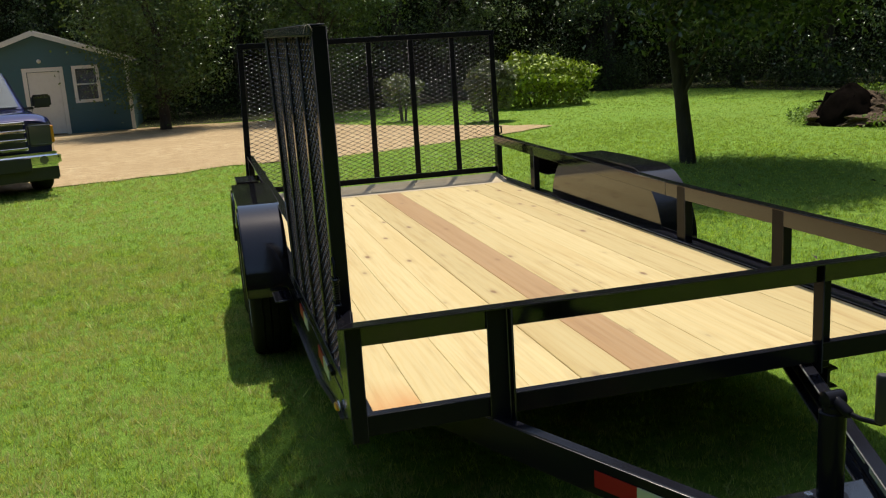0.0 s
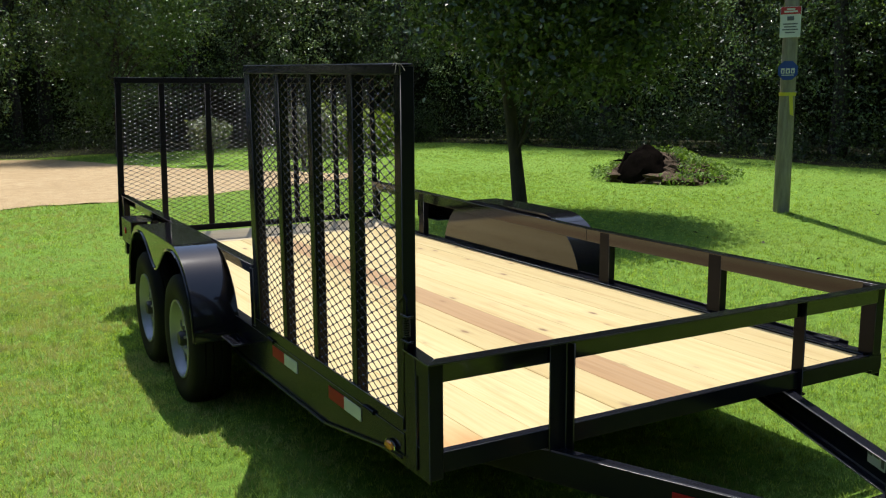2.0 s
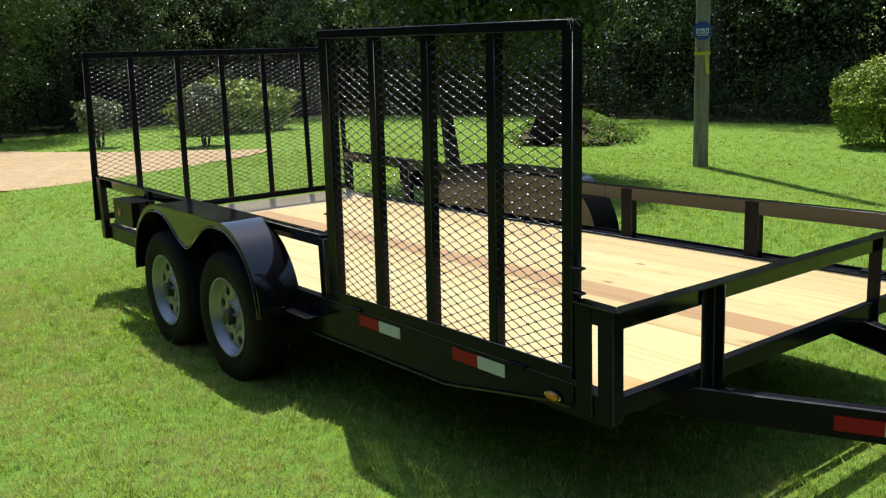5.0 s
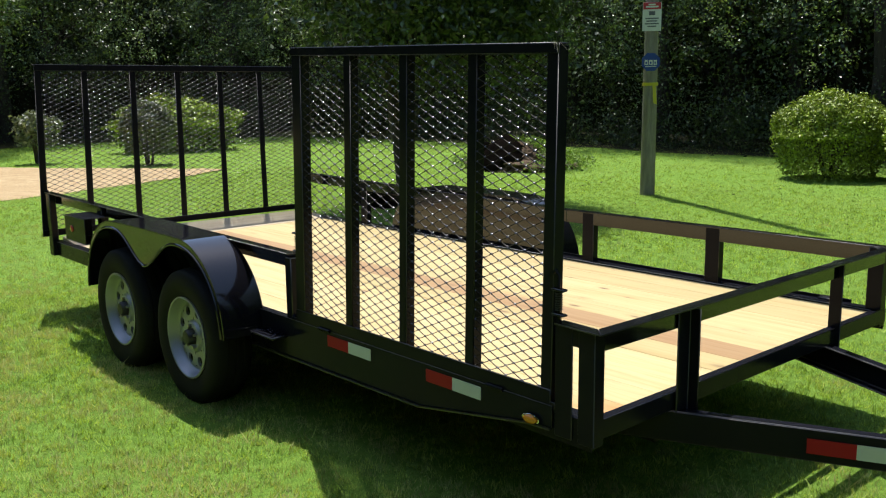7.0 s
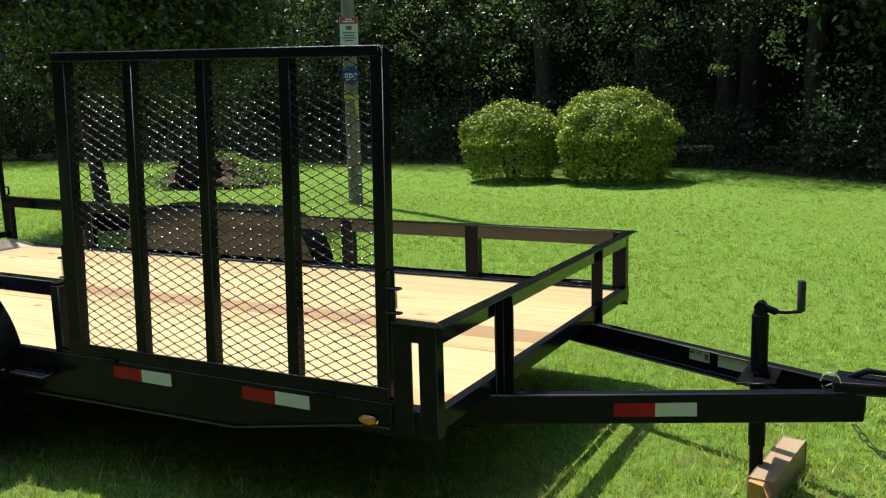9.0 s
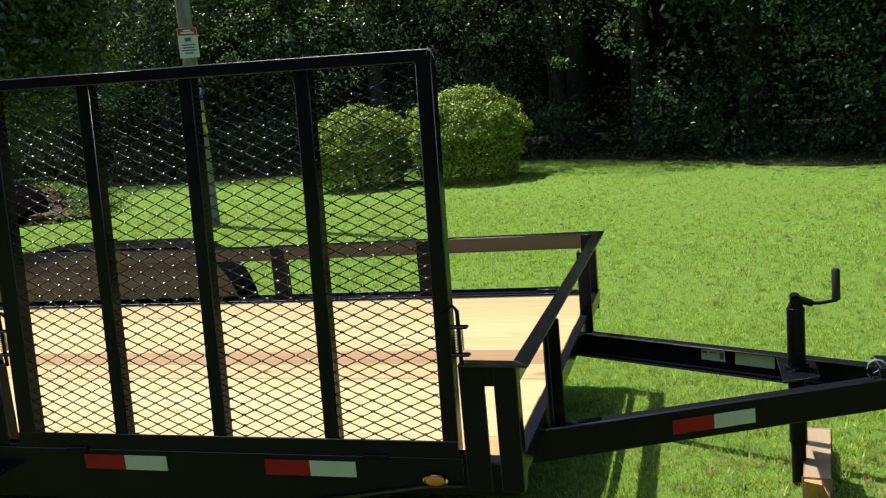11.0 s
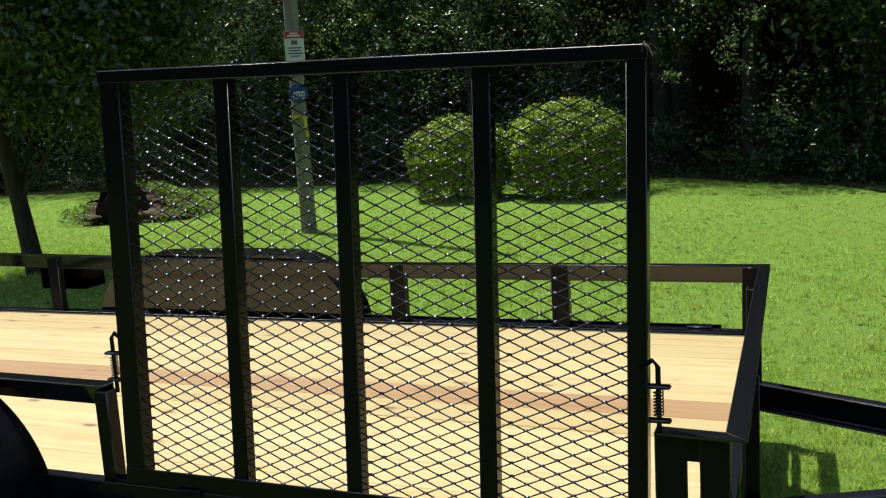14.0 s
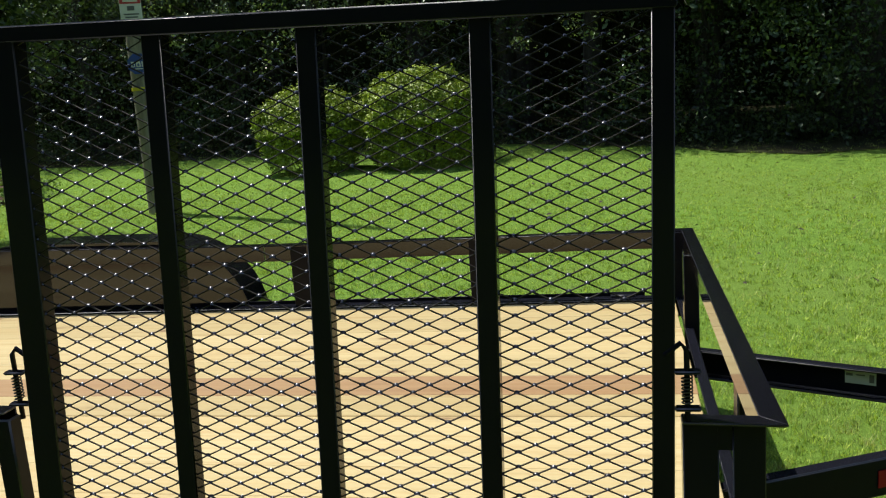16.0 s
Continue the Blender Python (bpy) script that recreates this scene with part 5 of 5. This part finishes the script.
# ---- shed ----
def shed():
    x0, x1, y0, y1 = -7.05, -2.25, 25.3, 29.0
    eave, ridge, xm = 2.02, 2.84, -4.65
    at = (xm, 27.0, 0)
    ob = thing("shed", at, "teal-painted garden shed with white door, trim and window", "shed")
    wall = bmesh.new()
    d0, d1, dz = -5.02, -4.08, 1.83
    w0, w1, wz0, wz1 = -3.72, -3.12, 0.92, 1.84

    def slope(x):
        return ridge - (ridge - eave) * abs(x - xm) / (xm - x0)

    cols = [x0, d0, d1, w0, w1, x1]
    cols = sorted(cols + [xm])
    for a, b in zip(cols, cols[1:]):
        low, gap = 0.0, None
        if d0 <= a and b <= d1:
            low = dz
        if w0 <= a and b <= w1:
            prism(wall, [(a, y0, 0), (b, y0, 0), (b, y0, wz0), (a, y0, wz0)], (0, 0.1, 0))
            low = wz1
        prism(wall, [(a, y0, low), (b, y0, low), (b, y0, slope(b)), (a, y0, slope(a))], (0, 0.1, 0))
    body = part("front_wall", wall, TEAL, ob)
    for k in range(12):
        z = 0.16 * k + 0.1
        for a, b in ((x0, d0 - 0.09), (d1 + 0.09, w0 - 0.09 if 0.72 < z < 1.8 else x1 - 0.1), (w1 + 0.09, x1 - 0.1)):
            if a < b and not (a == w1 + 0.09 and not 0.72 < z < 1.8):
                part("siding_board", prism(bmesh.new(), [(a, y0 - 0.014, z), (a, y0 - 0.002, z + 0.15), (a, y0, z + 0.15), (a, y0, z)], (b - a, 0, 0)), TEAL, body)
    part("side_wall", box(bmesh.new(), (x1 - 0.1, y0 + 0.1, 0), (x1, y1, eave)), TEAL, ob)
    part("side_wall", box(bmesh.new(), (x0, y0 + 0.1, 0), (x0 + 0.1, y1, eave)), TEAL, ob)
    part("rear_wall", prism(bmesh.new(), [(x0, y1, 0), (x1, y1, 0), (x1, y1, eave), (xm, y1, ridge), (x0, y1, eave)], (0, 0.1, 0)), TEAL, ob)
    for s in (-1, 1):
        edge = x0 - 0.15 if s < 0 else x1 + 0.15
        drop = ridge - (ridge - eave) * abs(edge - xm) / (xm - x0)
        roof = part("roof", prism(bmesh.new(), [(xm, y0 - 0.2, ridge + 0.02), (edge, y0 - 0.2, drop + 0.02), (edge, y0 - 0.2, drop + 0.08), (xm, y0 - 0.2, ridge + 0.09)], (0, y1 - y0 + 0.5, 0)), ROOFING, ob)
        part("fascia", prism(bmesh.new(), [(xm, y0 - 0.225, ridge - 0.06), (edge, y0 - 0.225, drop - 0.06), (edge, y0 - 0.225, drop + 0.075), (xm, y0 - 0.225, ridge + 0.085)], (0, 0.02, 0)), WHITE, roof)
    door = part("door", box(bmesh.new(), (d0 + 0.05, y0 + 0.02, 0.03), (d1 - 0.05, y0 + 0.07, dz - 0.05)), WHITE, ob, "plain white door", bevel=0.004)
    part("door_knob", tube(bmesh.new(), [(d0 + 0.14, y0 + 0.02, 0.9), (d0 + 0.14, y0 - 0.03, 0.9)], [0.015, 0.03], 10), STEEL, door, smooth=True)
    for a, b, z0, z1 in ((d0 - 0.07, d0 + 0.04, 0, dz + 0.07), (d1 - 0.04, d1 + 0.07, 0, dz + 0.07), (d0 + 0.04, d1 - 0.04, dz - 0.04, dz + 0.07), (x1 - 0.09, x1 + 0.012, 0, eave - 0.05), (x0 - 0.012, x0 + 0.09, 0, eave - 0.05)):
        part("trim", box(bmesh.new(), (a, y0 - 0.02, z0), (b, y0 - 0.001, z1)), WHITE, ob)
    frame_bm = bmesh.new()
    for a, b, z0, z1 in ((w0 - 0.06, w0 + 0.03, wz0 - 0.06, wz1 + 0.06), (w1 - 0.03, w1 + 0.06, wz0 - 0.06, wz1 + 0.06), (w0 + 0.03, w1 - 0.03, wz0 - 0.06, wz0 + 0.03), (w0 + 0.03, w1 - 0.03, wz1 - 0.03, wz1 + 0.06), (w0 + 0.03, w1 - 0.03, (wz0 + wz1) / 2 - 0.02, (wz0 + wz1) / 2 + 0.02)):
        box(frame_bm, (a, y0 - 0.03, z0), (b, y0 + 0.03, z1))
    win = part("window_frame", frame_bm, WHITE, ob)
    for z0, z1 in ((wz0 + 0.03, (wz0 + wz1) / 2 - 0.02), ((wz0 + wz1) / 2 + 0.02, wz1 - 0.03)):
        part("pane", box(bmesh.new(), (w0 + 0.03, y0 - 0.002, z0), (w1 - 0.03, y0 + 0.003, z1)), GLASS, win)
    part("wall_lamp", tube(bmesh.new(), [(-4.6, y0, 2.08), (-4.6, y0 - 0.06, 2.08), (-4.6, y0 - 0.09, 2.06)], [0.05, 0.06, 0.03], 12), WHITE, ob, smooth=True)


shed()


# ---- pickup truck ----
def pickup():
    """Dark blue full-size pickup, its nose towards the lawn."""
    xr = -2.27
    xm, half = xr - 0.98, 0.98
    nose = 10.75
    ob = thing("pickup_truck", (xm, nose + 2.8, 0), "dark blue pickup truck with chrome bumper parked on the gravel", "truck")

    def loft(bm, sections):
        """Sections across the truck: (y, half width, low z, high z, roundness)."""
        rings = []
        for y, w, z0, z1, r in sections:
            ring = []
            for k in range(24):
                a = math.tau * k / 24
                c, s = math.cos(a), math.sin(a)
                e = 0.28
                ring.append(bm.verts.new((xm + w * math.copysign(abs(c) ** e, c), y, (z0 + z1) / 2 + (z1 - z0) / 2 * math.copysign(abs(s) ** (e + r), s))))
            rings.append(ring)
        for a, b in zip(rings, rings[1:]):
            for k in range(24):
                j = (k + 1) % 24
                bm.faces.new((a[k], a[j], b[j], b[k]))
        bm.faces.new(rings[0][::-1]), bm.faces.new(rings[-1])
        return bm

    body = part("body", loft(bmesh.new(), [(nose + 0.10, 0.90, 0.50, 1.04, 0.1), (nose + 0.22, 0.95, 0.45, 1.12, 0.1), (nose + 0.9, half, 0.42, 1.13, 0.1), (nose + 1.35, half, 0.42, 1.17, 0.1), (nose + 5.5, half, 0.42, 1.15, 0.05)]), BLUE_CAR, ob, smooth=True)
    part("cab", loft(bmesh.new(), [(nose + 1.35, 0.84, 1.0, 1.17, 0.1), (nose + 2.05, 0.76, 1.0, 1.74, 0.1), (nose + 3.2, 0.76, 1.0, 1.76, 0.1), (nose + 3.7, 0.82, 1.0, 1.2, 0.1)]), BLUE_CAR, ob, smooth=True)
    part("windscreen", prism(bmesh.new(), [(xm - 0.74, nose + 1.34, 1.185), (xm + 0.74, nose + 1.34, 1.185), (xm + 0.66, nose + 1.96, 1.70), (xm - 0.66, nose + 1.96, 1.70)], (0, -0.015, 0.012)), GLASS, ob)
    grille = part("grille", box(bmesh.new(), (xm - 0.56, nose + 0.03, 0.62), (xm + 0.56, nose + 0.13, 1.02)), DARK_PLASTIC, ob, bevel=0.02, segments=2)
    for z in (0.66, 0.78, 0.90, 1.01):
        part("grille_bar", box(bmesh.new(), (xm - 0.58, nose + 0.005, z - 0.022), (xm + 0.58, nose + 0.045, z + 0.022)), CHROME, grille, bevel=0.008)
    for s in (-1, 1):
        a, b = sorted((xm + s * 0.60, xm + s * 0.93))
        lamp = part("headlight", box(bmesh.new(), (a, nose + 0.06, 0.68), (b, nose + 0.30, 0.99)), LAMP_GLASS, ob, bevel=0.03, segments=3, smooth=True)
        part("indicator", box(bmesh.new(), (b - 0.05 if s > 0 else a, nose + 0.07, 0.72), (b + 0.012 if s > 0 else a + 0.05, nose + 0.26, 0.95)), AMBER, lamp, bevel=0.01)
        m0, m1 = sorted((xm + s * 0.95, xm + s * 1.22))
        mirror = part("door_mirror", box(bmesh.new(), (m0 + (0.06 if s > 0 else 0), nose + 1.72, 1.15), (m1 + (0.06 if s > 0 else -0.06), nose + 1.86, 1.34)), DARK_PLASTIC, ob, bevel=0.03, segments=2, smooth=True)
        part("mirror_cap", box(bmesh.new(), (m0 + (0.07 if s > 0 else 0.01), nose + 1.712, 1.27), (m1 + (0.05 if s > 0 else -0.05), nose + 1.80, 1.345)), CHROME, mirror, "chrome mirror cap", bevel=0.02, segments=2, smooth=True)
        part("mirror_arm", box(bmesh.new(), (min(xm + s * 0.86, xm + s * 1.02), nose + 1.76, 1.13), (max(xm + s * 0.86, xm + s * 1.02), nose + 1.82, 1.17)), DARK_PLASTIC, mirror)
        for y in (nose + 0.95, nose + 4.5):
            bm = bmesh.new()
            lathe(bm, [(-0.13, 0.22), (-0.13, 0.34), (-0.1, 0.38), (0.1, 0.38), (0.13, 0.34), (0.13, 0.22)], (xm + s * 0.84, y, 0.38), X * s, 36)
            tyre = part("wheel", bm, RUBBER, ob, smooth=True)
            bm = bmesh.new()
            lathe(bm, [(0.12, 0.22), (0.10, 0.2), (0.09, 0.06), (0.11, 0.0)], (xm + s * 0.84, y, 0.38), X * s, 24)
            part("rim", bm, SILVER, tyre, smooth=True)
    bumper = part("bumper", box(bmesh.new(), (xm - 0.97, nose - 0.08, 0.40), (xm + 0.97, nose + 0.14, 0.60)), CHROME, ob, "chrome front bumper", bevel=0.05, segments=3, smooth=True)
    part("lower_intake", box(bmesh.new(), (xm - 0.58, nose - 0.088, 0.36), (xm + 0.58, nose - 0.02, 0.55)), DARK_PLASTIC, bumper, bevel=0.01)
    part("air_dam", box(bmesh.new(), (xm - 0.93, nose - 0.02, 0.22), (xm + 0.93, nose + 0.14, 0.41)), DARK_PLASTIC, bumper, bevel=0.02, segments=2)
    for s in (-1, 1):
        part("fog_lamp", tube(bmesh.new(), [(xm + s * 0.74, nose - 0.03, 0.50), (xm + s * 0.74, nose - 0.085, 0.50)], 0.055, 16), LAMP_GLASS, bumper, smooth=True)
    part("number_plate", box(bmesh.new(), (xm - 0.16, nose - 0.104, 0.39), (xm + 0.16, nose - 0.09, 0.53)), LABEL, bumper)
    ob.matrix_basis = Matrix.Translation((xr, nose, 0)) @ Matrix.Rotation(radians(19), 4, "Z") @ Matrix.Translation((-xr, -nose, 0)) @ Matrix.Translation(ob.location)


pickup()


def fallen_leaves():
    """Small dry leaves scattered on the lawn."""
    rng = np.random.default_rng(91)
    n = 90
    c = np.stack([rng.uniform(2.8, 11, n), rng.uniform(-3, 8, n), rng.uniform(0.025, 0.04, n)], 1)
    v, f = leaf_arrays(rng, c, 0.055, np.tile([[0, 0, 1.6]], (n, 1)))
    tagged(new("fallen_leaves", array_mesh("fallen_leaves", v, f, BARK)), "few dry brown leaves lying on the lawn", "leaves", kind="stuff")


fallen_leaves()
